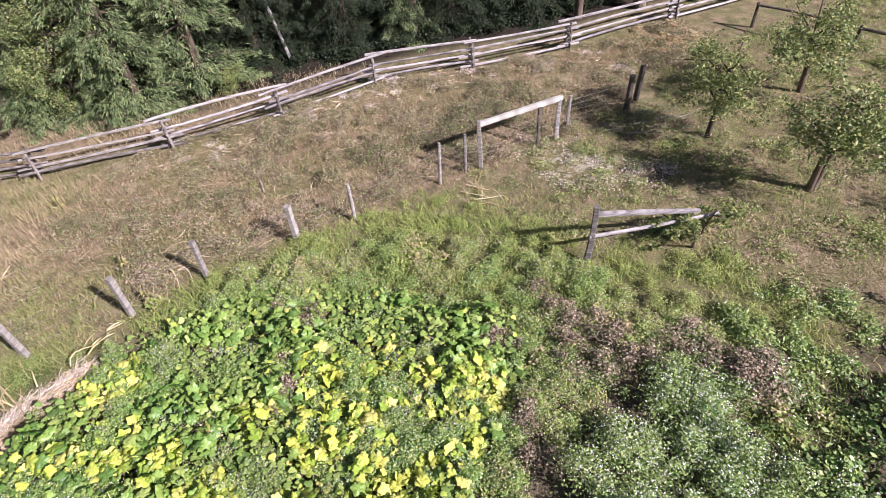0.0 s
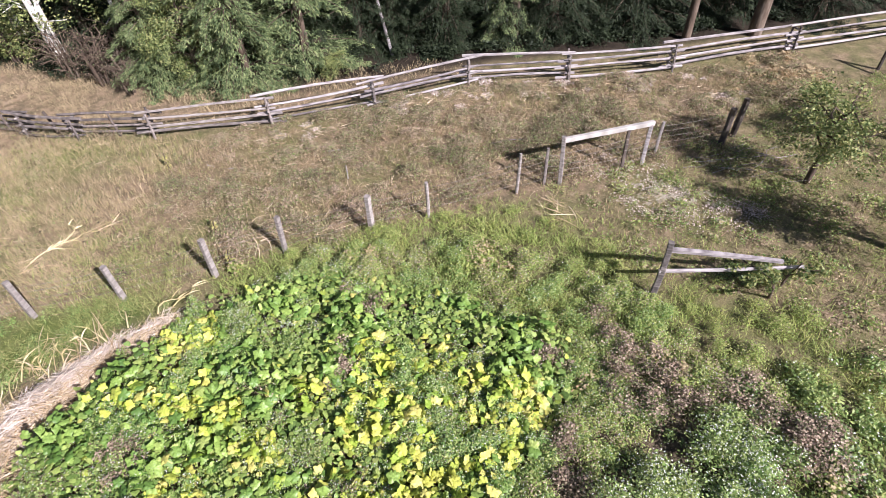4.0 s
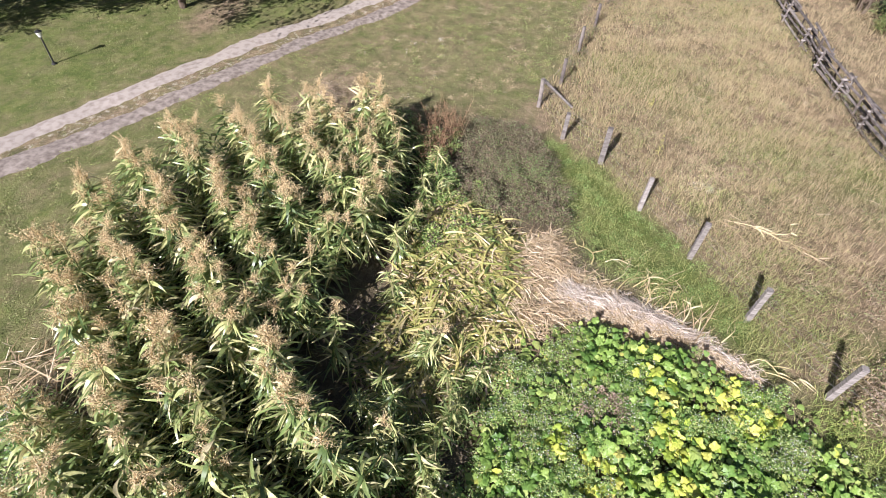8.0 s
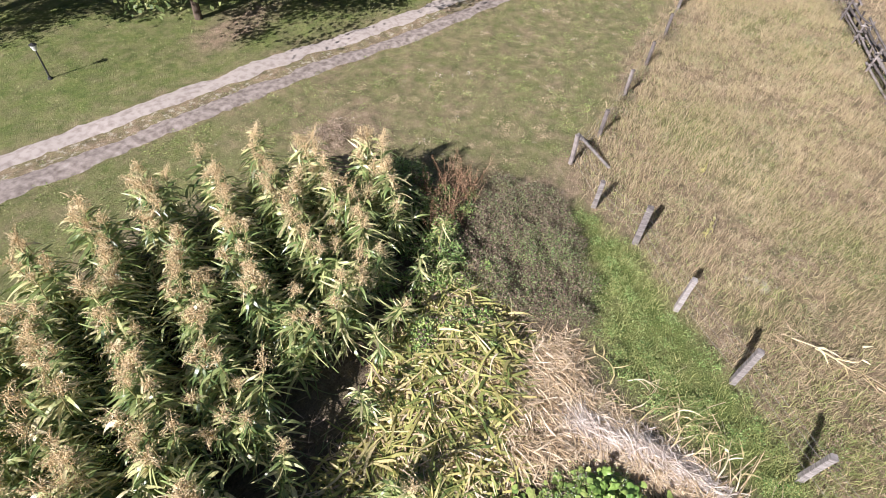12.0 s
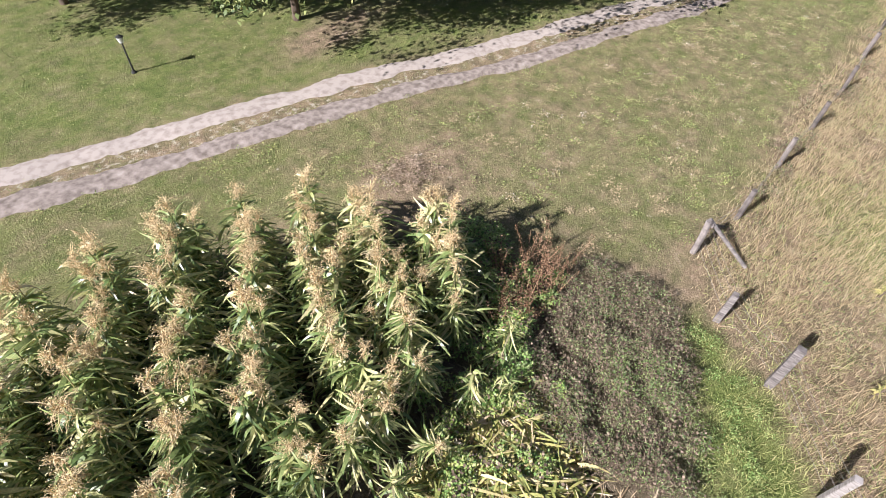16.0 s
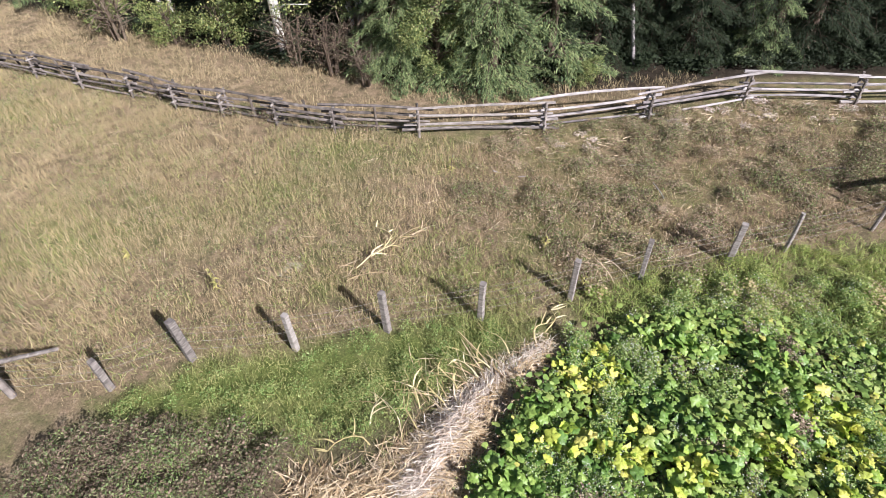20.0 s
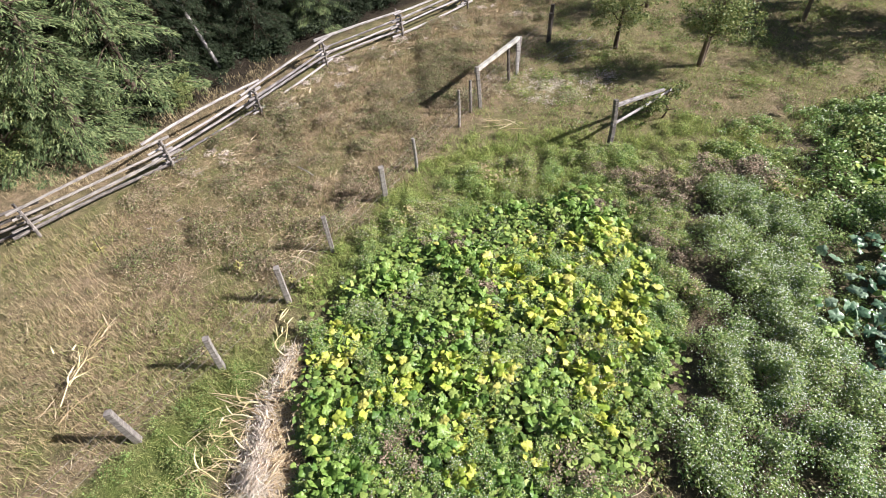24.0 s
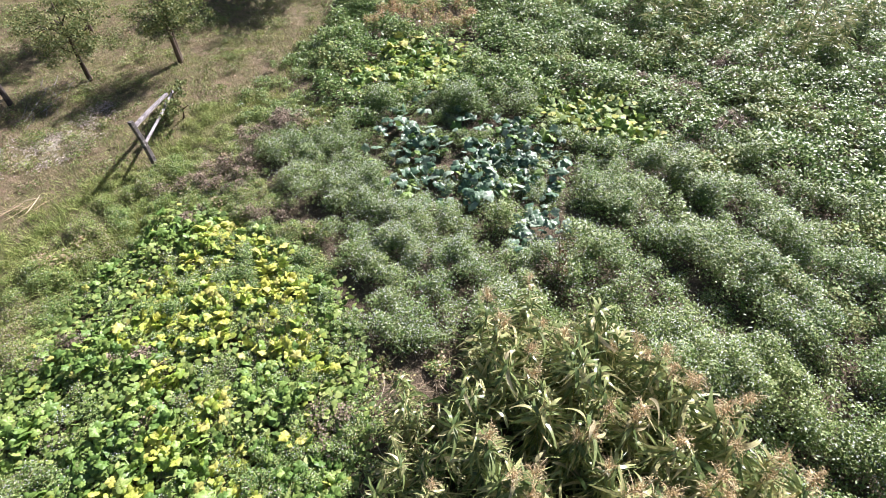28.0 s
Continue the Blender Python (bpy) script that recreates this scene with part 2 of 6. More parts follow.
M_RUST_GRASS = leafy("rusty_tan_grass", [(0.00, (0.34, 0.25, 0.12)), (0.50, (0.57, 0.44, 0.25)), (1.00, (0.74, 0.62, 0.42))], 0.85, 0.2, True, 0.4, 0.4)
M_LAWN = leafy("lawn_grass", [(0.00, (0.11, 0.17, 0.045)), (0.33, (0.23, 0.29, 0.09)), (0.67, (0.37, 0.39, 0.155)), (1.00, (0.56, 0.5, 0.29))], 0.8, 0.25, True, 0.6, 0.3)
M_VERGE = leafy("yellow_green_grass", [(0.00, (0.13, 0.225, 0.045)), (0.50, (0.34, 0.42, 0.115)), (1.00, (0.6, 0.55, 0.21))], 0.75, 0.25, True, 0.6, 0.5)
M_NEEDLE = leafy("conifer_needles", [(0.00, (0.03, 0.055, 0.022)), (0.33, (0.1, 0.15, 0.06)), (0.67, (0.22, 0.28, 0.12)), (1.00, (0.33, 0.38, 0.17))], 0.65, 0.15, True, 0.3, 0.5)
# Darker copy of the needles: the wood's shade is put into the colour.
M_NEEDLE_SHADED = leafy("shaded_conifer_needles", [(0.00, (0.01, 0.02, 0.008)), (1.00, (0.04, 0.06, 0.024))], 0.7, 0.1, True)
M_TREE_LEAF = leafy("tree_leaf", [(0.00, (0.06, 0.1, 0.03)), (0.33, (0.16, 0.22, 0.07)), (0.67, (0.32, 0.36, 0.13)), (1.00, (0.48, 0.45, 0.2))], 0.55, 0.3, True, 0.3, 0.4)
M_APPLE_LEAF = leafy("orchard_leaf", [(0.00, (0.065, 0.115, 0.035)), (0.33, (0.17, 0.24, 0.075)), (0.67, (0.31, 0.35, 0.125)), (1.00, (0.47, 0.43, 0.17))], 0.55, 0.3, True, 0.2, 0.4)
M_MULLEIN = leafy("mullein_leaf", [(0.00, (0.28, 0.3, 0.1)), (1.00, (0.58, 0.5, 0.2))], 0.8, 0.2, True)


def gravel_material():
    m = surface("pale_gravel", [(0.25, (0.16, 0.13, 0.11)), (0.45, (0.3, 0.25, 0.22)), (0.7, (0.45, 0.39, 0.35))], 5.0, 10, 0.95, 0.25, 50, (1, 1, 1), "Object")
    return m


M_GRAVEL = gravel_material()


def ground_material():
    """Earth, dry and green turf, mixed by the kind of growth stored on the sheet and broken up by noise."""
    m = bpy.data.materials.new("meadow_ground")
    m.use_nodes = True
    nt = m.node_tree
    bsdf = nt.nodes["Principled BSDF"]
    bsdf.inputs["Roughness"].default_value = 0.95
    bsdf.inputs["Specular IOR Level"].default_value = 0.15
    geo = nt.nodes.new("ShaderNodeNewGeometry")
    at = nt.nodes.new("ShaderNodeAttribute")
    at.attribute_name = "growth"
    sep = nt.nodes.new("ShaderNodeSeparateColor")
    link(nt, at.outputs["Color"], sep.inputs[0])

    def noisy(scale, detail=8):
        n = nt.nodes.new("ShaderNodeTexNoise")
        n.inputs["Scale"].default_value, n.inputs["Detail"].default_value, n.inputs["Roughness"].default_value = scale, detail, 0.7
        link(nt, geo.outputs["Position"], n.inputs["Vector"])
        return n.outputs["Fac"]

    def blend(fac, a, b):
        x = nt.nodes.new("ShaderNodeMix")
        x.data_type = "RGBA"
        link(nt, fac, x.inputs[0])
        link(nt, a, x.inputs[6])
        link(nt, b, x.inputs[7])
        return x.outputs[2]

    def shifted(channel, noise_out, spread, low=0.25, high=0.75):
        """channel, pushed to and fro by noise, sharpened"""
        a = nt.nodes.new("ShaderNodeMath")
        a.operation = "MULTIPLY_ADD"
        a.inputs[1].default_value, a.inputs[2].default_value = spread, -spread * 0.5
        link(nt, noise_out, a.inputs[0])
        b = nt.nodes.new("ShaderNodeMath")
        b.operation = "ADD"
        link(nt, channel, b.inputs[0])
        link(nt, a.outputs[0], b.inputs[1])
        c = nt.nodes.new("ShaderNodeMapRange")
        c.inputs["From Min"].default_value, c.inputs["From Max"].default_value = low, high
        link(nt, b.outputs[0], c.inputs["Value"])
        return c.outputs[0]

    green = ramp_node(nt, [(0.3, (0.085, 0.12, 0.033)), (0.5, (0.155, 0.19, 0.057)), (0.7, (0.26, 0.265, 0.1))])
    link(nt, noisy(1.7), green.inputs[0])
    dry = ramp_node(nt, [(0.25, (0.085, 0.08, 0.043)), (0.42, (0.2, 0.16, 0.1)), (0.58, (0.35, 0.26, 0.172)), (0.75, (0.52, 0.42, 0.32))])
    link(nt, noisy(2.3), dry.inputs[0])
    earth = ramp_node(nt, [(0.25, (0.06, 0.045, 0.035)), (0.5, (0.13, 0.1, 0.075)), (0.75, (0.25, 0.2, 0.15))])
    link(nt, noisy(4.0), earth.inputs[0])
    pale = ramp_node(nt, [(0.3, (0.38, 0.33, 0.24)), (0.7, (0.58, 0.53, 0.43))])
    link(nt, noisy(9.0), pale.inputs[0])
    col = blend(shifted(sep.outputs[0], noisy(1.1), 1.0), green.outputs[0], dry.outputs[0])
    col = blend(shifted(sep.outputs[2], noisy(4.2, 5), 1.5, 0.5, 0.62), col, pale.outputs[0])
    col = blend(shifted(sep.outputs[1], noisy(1.5), 0.7), col, earth.outputs[0])
    # Forest humus, taken near black so that the trees' shade is in its colour.
    shaded_humus = ramp_node(nt, [(0.3, (0.02, 0.016, 0.012)), (0.7, (0.07, 0.055, 0.04))])
    link(nt, noisy(3.0), shaded_humus.inputs[0])
    col = blend(at.outputs["Alpha"], col, shaded_humus.outputs[0])
    speck = nt.nodes.new("ShaderNodeHueSaturation")
    sv = nt.nodes.new("ShaderNodeMapRange")
    sv.inputs["From Min"].default_value, sv.inputs["From Max"].default_value = 0.3, 0.7
    sv.inputs["To Min"].default_value, sv.inputs["To Max"].default_value = 0.55, 1.35
    link(nt, noisy(26, 4), sv.inputs["Value"])
    link(nt, sv.outputs[0], speck.inputs["Value"])
    link(nt, col, speck.inputs["Color"])
    link(nt, speck.outputs[0], bsdf.inputs["Base Color"])
    b = nt.nodes.new("ShaderNodeBump")
    b.inputs["Strength"].default_value, b.inputs["Distance"].default_value = 0.9, 0.05
    link(nt, noisy(22, 6), b.inputs["Height"])
    link(nt, b.outputs[0], bsdf.inputs["Normal"])
    return m


M_GROUND = ground_material()

# ---- tools for building ----
RNG = np.random.default_rng(7)


def rnd(a, b, n=None):
    return RNG.uniform(a, b, n)


def P(*xy):
    """Plan points in metres."""
    return np.array(xy, float) * S


class Lattice:
    """Smooth value noise over the plan."""

    def __init__(self, seed):
        self.grid = np.random.default_rng(seed).random((64, 64))

    def at(self, x, y, size):
        u, v = np.asarray(x) / size, np.asarray(y) / size
        i, j = np.floor(u).astype(int), np.floor(v).astype(int)
        f, g = u - i, v - j
        f, g = f * f * (3 - 2 * f), g * g * (3 - 2 * g)
        q = self.grid
        a, b = q[i % 64, j % 64], q[(i + 1) % 64, j % 64]
        c, d = q[i % 64, (j + 1) % 64], q[(i + 1) % 64, (j + 1) % 64]
        return (a * (1 - f) + b * f) * (1 - g) + (c * (1 - f) + d * f) * g


LAT = [Lattice(k) for k in range(6)]


def inside(x, y, poly):
    hit = np.zeros(len(x), bool)
    for (x0, y0), (x1, y1) in zip(poly, np.roll(poly, -1, 0)):
        cross = (y0 > y) != (y1 > y)
        hit ^= cross & (x < (x1 - x0) * (y - y0) / ((y1 - y0) or 1e-9) + x0)
    return hit


def area_of(poly):
    x, y = poly.T
    return abs(np.dot(x, np.roll(y, -1)) - np.dot(y, np.roll(x, -1))) / 2


def depth_in(x, y, poly):
    """Distance to the outline."""
    best = np.full(len(x), 1e9)
    for a, b in zip(poly, np.roll(poly, -1, 0)):
        ab = b - a
        t = np.clip(((x - a[0]) * ab[0] + (y - a[1]) * ab[1]) / (ab @ ab), 0, 1)
        best = np.minimum(best, np.hypot(x - a[0] - t * ab[0], y - a[1] - t * ab[1]))
    return best


def scatter(poly, per_m2, without=(), ragged=0.25):
    lo, hi = poly.min(0) - ragged, poly.max(0) + ragged
    n = int(per_m2 * (hi - lo).prod())
    x, y = rnd(lo[0], hi[0], n), rnd(lo[1], hi[1], n)
    jx, jy = x + RNG.normal(0, ragged, n), y + RNG.normal(0, ragged, n)
    keep = inside(jx, jy, poly)
    for other in without:
        keep &= ~inside(x, y, other)
    return x[keep], y[keep]


def ground_z(x, y):
    x, y = np.asarray(x, float), np.asarray(y, float)
    return 0.10 * (LAT[0].at(x + 80, y + 80, 3.1) - 0.5) + 0.05 * (LAT[1].at(x + 80, y + 80, 0.9) - 0.5)


def gz(x, y):
    return float(ground_z(np.array([x]), np.array([y]))[0])


def mesh_np(name, v, f, mats, index=None, smooth=False):
    me = bpy.data.meshes.new(name)
    v, f = np.ascontiguousarray(v, np.float32), np.ascontiguousarray(f, np.int32)
    me.vertices.add(len(v))
    me.vertices.foreach_set("co", v.ravel())
    me.loops.add(f.size)
    me.loops.foreach_set("vertex_index", f.ravel())
    me.polygons.add(len(f))
    me.polygons.foreach_set("loop_start", np.arange(0, f.size, f.shape[1], dtype=np.int32))
    for mt in mats if isinstance(mats, (list, tuple)) else [mats]:
        me.materials.append(mt)
    if index is not None:
        me.polygons.foreach_set("material_index", np.ascontiguousarray(index, np.int32))
    if smooth:
        me.polygons.foreach_set("use_smooth", np.ones(len(f), bool))
    me.update(calc_edges=True)
    return me


def unit(a):
    return a / np.maximum(np.linalg.norm(a, axis=-1, keepdims=True), 1e-9)


def strips(base, way, length, width, droop, segs=3, tip=0.1, twist=None, bend=0.0):
    """Curved tapering ribbons: blades, leaves, straws. Returns vertices and quads."""
    n = len(base)
    s = np.linspace(0, 1, segs + 1)[None, :, None]
    length, width, droop = (np.broadcast_to(np.asarray(q, float), (n,))[:, None, None] for q in (length, width, droop))
    mid = base[:, None] + way[:, None] * length * s + np.array([0, 0, -1.0]) * droop * length * s * s
    side = np.cross(way, np.array([0, 0, 1.0]) + RNG.normal(0, 0.35, (n, 3)))
    side = unit(side)
    if bend:
        mid = mid + np.cross(way, [0, 0, 1.0])[:, None] * length * s * s * RNG.normal(0, bend, (n, 1, 1))
    if twist is not None:
        side = unit(side + RNG.normal(0, twist, (n, 3)))
    w = width * 0.5 * (1 - (1 - tip) * s ** 1.6) * (0.55 + 0.45 * np.minimum(1, s * 5))
    v = np.stack([mid - side[:, None] * w, mid + side[:, None] * w], 2).reshape(-1, 3)
    k = np.arange(n)[:, None] * (2 * (segs + 1)) + np.arange(segs)[None] * 2
    f = np.stack([k, k + 1, k + 3, k + 2], -1).reshape(-1, 4)
    return v, f


def bits(centre, size, aspect=0.5, flat=0.5):
    """Small folded leaves at the places given."""
    n = len(centre)
    a = unit(RNG.normal(0, 1, (n, 3)) * np.array([1, 1, flat]))
    b = unit(np.cross(a, RNG.normal(0, 1, (n, 3)) * np.array([flat, flat, 1.0])))
    c = np.cross(a, b)
    size = np.broadcast_to(np.asarray(size, float), (n,))[:, None]
    v = np.stack([centre - a * size * 0.5, centre + b * size * aspect * 0.5 + c * size * 0.12,
                  centre + a * size * 0.5, centre - b * size * aspect * 0.5 + c * size * 0.12], 1).reshape(-1, 3)
    k = np.arange(n)[:, None] * 4
    return v, np.concatenate([k, k + 1, k + 2, k + 3], 1)


def merge(groups):
    """groups: (vertices, faces, material index). One set."""
    vs, fs, ix, at = [], [], [], 0
    for v, f, m in groups:
        vs.append(v), fs.append(f + at), ix.append(np.full(len(f), m))
        at += len(v)
    return np.concatenate(vs), np.concatenate(fs), np.concatenate(ix)


def thing(name, loc=(0, 0, 0), label="", category="", group="", kind="", turn=0.0):
    ob = new(name)
    ob.location, ob.rotation_euler = loc, (0, 0, turn)
    ob.empty_display_size = 0.1
    return tagged(ob, label, category, group, kind)


def part(name, me, parent, label="", m=None):
    ob = new(name, me)
    ob.parent = parent
    if m is not None:
        ob.matrix_basis = m
    if label:
        ob["label"] = label
    return ob


def log_mesh(name, p0, p1, r0, r1, mat, sides=8, segs=4, rough=0.1, bow=0.02, square=False):
    """A split rail, pole or post between two points, with uneven section and cut ends."""
    p0, p1 = np.array(p0, float), np.array(p1, float)
    way = unit(p1 - p0)
    ref = np.array([0, 0, 1.0]) if abs(way[2]) < 0.8 else np.array([1.0, 0, 0])
    u = unit(np.cross(way, ref))
    w = np.cross(way, u)
    ang = np.arange(sides) * 2 * np.pi / sides + rnd(0, 1)
    if square:
        ang = np.repeat(np.arange(4) * np.pi / 2 + np.pi / 4, 2) + np.tile([-0.12, 0.12], 4)
        sides = 8
    shape = 1 + RNG.normal(0, rough, sides)
    sag = RNG.normal(0, bow, 3)
    v = []
    for k in range(segs + 1):
        s = k / segs
        c = p0 + (p1 - p0) * s + sag * math.sin(math.pi * s)
        r = (r0 + (r1 - r0) * s) * (1 + rnd(-0.06, 0.06))
        for q in range(sides):
            v.append(c + r * shape[q] * (math.cos(ang[q]) * u + math.sin(ang[q]) * w))
    f = [(k * sides + q, k * sides + (q + 1) % sides, (k + 1) * sides + (q + 1) % sides, (k + 1) * sides + q) for k in range(segs) for q in range(sides)]
    f += [tuple(range(sides))[::-1], tuple(range(segs * sides, segs * sides + sides))]
    me = bpy.data.meshes.new(name)
    me.from_pydata([tuple(x) for x in v], [], f)
    me.materials.append(mat)
    me.update()
    return me


def limb_mesh(name, paths, mat, sides=7):
    """Tapered limbs along bent paths: lists of (point, radius), joined in one mesh."""
    v, f = [], []
    for path in paths:
        at = len(v)
        for k, (p, r) in enumerate(path):
            nxt = path[min(k + 1, len(path) - 1)][0]
            prv = path[max(k - 1, 0)][0]
            way = unit(np.array(nxt, float) - np.array(prv, float))
            ref = np.array([1.0, 0, 0]) if abs(way[2]) > 0.7 else np.array([0, 0, 1.0])
            u = unit(np.cross(way, ref))
            w = np.cross(way, u)
            for q in range(sides):
                a = 2 * math.pi * q / sides
                v.append(tuple(np.array(p) + r * (math.cos(a) * u + math.sin(a) * w)))
        for k in range(len(path) - 1):
            for q in range(sides):
                f.append((at + k * sides + q, at + k * sides + (q + 1) % sides, at + (k + 1) * sides + (q + 1) % sides, at + (k + 1) * sides + q))
        f.append(tuple(range(at + (len(path) - 1) * sides, at + len(path) * sides)))
    me = bpy.data.meshes.new(name)
    me.from_pydata(v, [], f)
    me.materials.append(mat)
    me.polygons.foreach_set("use_smooth", np.ones(len(f), bool))
    me.update()
    return me


# ---- plan: growth and ways ----
MEADOW_W = P((-40, 3.2), (-15.2, 0.2), (-13.6, 1.0), (-12.8, 2.1), (-11.2, 3.2), (-9.9, 4.4), (-9.2, 5.2), (-10.5, 8), (-11, 10.8), (-15.4, 9.6), (-19, 9), (-22.3, 8.6), (-29, 8), (-40, 7.5))
MEADOW_N = P((-10.5, 8), (-9.2, 5.0), (-8.4, 5.4), (-7, 6.7), (-5.9, 7.8), (-4.3, 9.1), (-3.3, 10.1), (-1.6, 11.5), (0, 12.9), (1.3, 14.3), (3, 16), (6, 20), (4.7, 21.6), (1.1, 19.1), (-1.9, 17.6), (-4.8, 16.3), (-7.2, 14.2), (-9.8, 12.2), (-11, 10.9))
LUSH = P((-13.4, 0.6), (-12.6, 1.9), (-10.9, 3.2), (-9.6, 4.3), (-8.2, 5.3), (-7.3, 5.4), (-7.9, 4.4), (-8.5, 3.4), (-8.9, 2.0), (-10, 1.7), (-11, 1.2))
VERGE = P((-7.0, 6.5), (-5.8, 7.7), (-4.2, 9), (-3.2, 10), (-1.5, 11.2), (0.5, 10.5), (2, 9.4), (4.5, 9.6), (6, 8), (5, 5.6), (3.4, 6.8), (1.5, 6.2), (0.3, 7.5), (-2, 7.7), (-4.5, 7.4), (-6.3, 6.1))
ORCHARD = P((2, 9.4), (0.5, 10.5), (-1, 11.8), (1.3, 14), (3, 15.5), (6, 19.8), (12, 24), (22, 20), (20, 8.5), (12, 8), (6, 8), (4.5, 9.6))
LAWN = P((-40, 2.9), (-15.2, -0.2), (-13.6, -1.2), (-12.8, -3.6), (-12.2, -6), (-9, -8.6), (-6, -8.8), (-3.2, -7.2), (0, -9.6), (3, -14.5), (-5.5, -12.7), (-9, -11.3), (-15, -8.4), (-22, -5), (-30, -2.2), (-40, 0))
LAWN_S = P((-40, -2), (-28, -4.5), (-22, -7.1), (-17.6, -9.4), (-13.6, -11.2), (-9.6, -13), (-6, -14.6), (0, -17.5), (0, -26), (-40, -26))
SQUASH = P((-7.2, 2.1), (-6.8, 5.0), (-6.2, 6.0), (-4.5, 7.3), (-2, 7.7), (0.3, 7.4), (1.1, 6.1), (0.4, 4.2), (-0.2, 2.5), (-1.5, 1.3), (-3, 0.6), (-4.5, 0.5), (-6.2, 0.7))
WEED_STRIP = P((3.4, 6.7), (1.9, 4.3), (0.6, 2.5), (-0.7, 1.5), (-1.2, 0.6), (-0.2, -0.8), (2.3, -1.7), (2.2, -0.2), (2.5, 1.5), (3.4, 3.9), (5.2, 4.9))
DARK_SQUASH = P((3.6, 3.9), (6.6, 4.1), (7.3, 3.3), (6.6, 1.8), (6.8, -0.3), (5.2, -1.9), (3.7, -1.5), (2.6, 0.6), (2.5, 2.3))
DARK_SQUASH_B = P((1.7, -0.3), (3.1, -0.4), (3.3, -1.4), (2.5, -1.9), (1.6, -1.1))
FAR_YELLOW = P((6.4, 4.9), (7.0, 6.2), (10.3, 5.6), (10.5, 3.1), (8.3, 2.2), (7.4, 3.4))
FAR_YELLOW_B = P((7.4, 0.4), (8.9, -0.4), (9.2, -2.2), (6.9, -3.6), (6.2, -2.0), (6.9, -0.4))
WEED_EAST = P((5.2, 4.9), (6.5, 6.6), (10, 8), (13, 9), (24, 7), (24, -16), (5, -16), (0, -9.6), (-2.8, -7.0), (-2.4, -5.4), (-1.1, -3.9), (-0.1, -2.4), (0.2, -1.2), (2.3, -1.7), (3.4, 3.9))
DARK_WEED = P((-13.3, -1.6), (-13.2, -0.1), (-11.8, 0.8), (-10.2, 1.4), (-9.9, 0.6), (-9.8, -0.6), (-10.6, -1.6), (-11.6, -1.5))
STRAW_BED = P((-9.2, 0.1), (-9.8, 1.2), (-8.8, 1.7), (-8.2, 3.1), (-7.6, 4.6), (-7.0, 5.4), (-6.8, 5.1), (-7.2, 3.4), (-7.2, 2.0), (-6.5, 0.6), (-6.4, -0.6), (-7.6, -0.9))
ORANGE_BAND = P((10.6, 7.2), (12.4, 6.7), (13.6, 4.2), (12.6, 3.2), (11.4, 3.7), (11.2, 5.4))
FOREST = P((-60, 12.5), (-27, 12.6), (-20, 12.9), (-14, 13.2), (-10, 14.6), (-7.2, 16.6), (-4, 18.9), (0, 20.6), (4, 23.4), (9, 27), (9, 60), (-60, 60))
GARDEN = P((-13.5, -1.7), (-13, 0.6), (-10, 1.9), (-7.6, 5.2), (-6.2, 6.2), (-2, 7.9), (1.5, 7), (5, 8), (12, 8.6), (24, 7), (24, -16), (5, -16), (0, -9.5), (-3, -7.3), (-6, -8.6), (-9, -8.2), (-12, -5.6), (-12.6, -3))
GREEN_WEEDS = P((1.1, 6.1), (0.3, 7.3), (-2, 7.6), (-4.5, 7.2), (-5.9, 6.9), (-4.2, 8.5), (-2, 9.3), (0.5, 9.2), (2.2, 8.6), (4.0, 7.3), (3.05, 6.95), (1.5, 4.55), (0.2, 2.75), (-0.8, 1.75), (-1.3, 1.2), (-0.2, 2.5), (0.4, 4.2))
CORN_FOOT = P((-6.2, 0.8), (-4.5, 0.6), (-3, 0.7), (-1.5, 1.3), (-1.1, 0.7), (-0.6, -0.5), (-1.6, -0.9), (-2.5, -0.7), (-4.5, -1.2), (-6.2, -1.0))
CORN_WEST = P((-13.0, -3.2), (-12.6, -1.8), (-11.0, -1.6), (-9.7, -0.7), (-9.0, 0.0), (-8.2, -1.6), (-9.6, -3.0), (-11.4, -4.6), (-12.6, -4.4))
BEHIND_RAIL = P((-40, 8.6), (-28, 9), (-22.3, 9.6), (-19, 10), (-15.5, 10.7), (-13, 11.5), (-9.9, 13.1), (-7.4, 15.2), (-5, 17.3), (-7, 17.8), (-10, 15.6), (-14, 13.6), (-20, 13.2), (-27, 12.8), (-40, 12.6))
ROAD = P((6, -20), (0, -16.2), (-6, -13.5), (-9.2, -12.05), (-13, -10.25), (-16.7, -8.65), (-21.5, -6.2), (-26.6, -4.0), (-32, -2.2), (-45, 0.5))

DRIVE = P((1.5, -16.4), (-1, -17.0), (-4.5, -18.8), (-8.6, -21.0), (-14, -24.0), (-20, -27))

# ---- ground ----
def smooth_line(pts, step=0.35):
    d = np.concatenate([[0], np.cumsum(np.linalg.norm(np.diff(pts, axis=0), axis=1))])
    s = np.arange(0, d[-1], step)
    q = np.stack([np.interp(s, d, pts[:, k]) for k in (0, 1)], 1)
    for _ in range(6):
        q[1:-1] = (q[:-2] + 2 * q[1:-1] + q[2:]) / 4
    return q


def axis(lo, hi, step):
    return np.concatenate([[-2500, -600, -150, -80], np.arange(lo, hi, step), [80, 150, 600, 2500]])


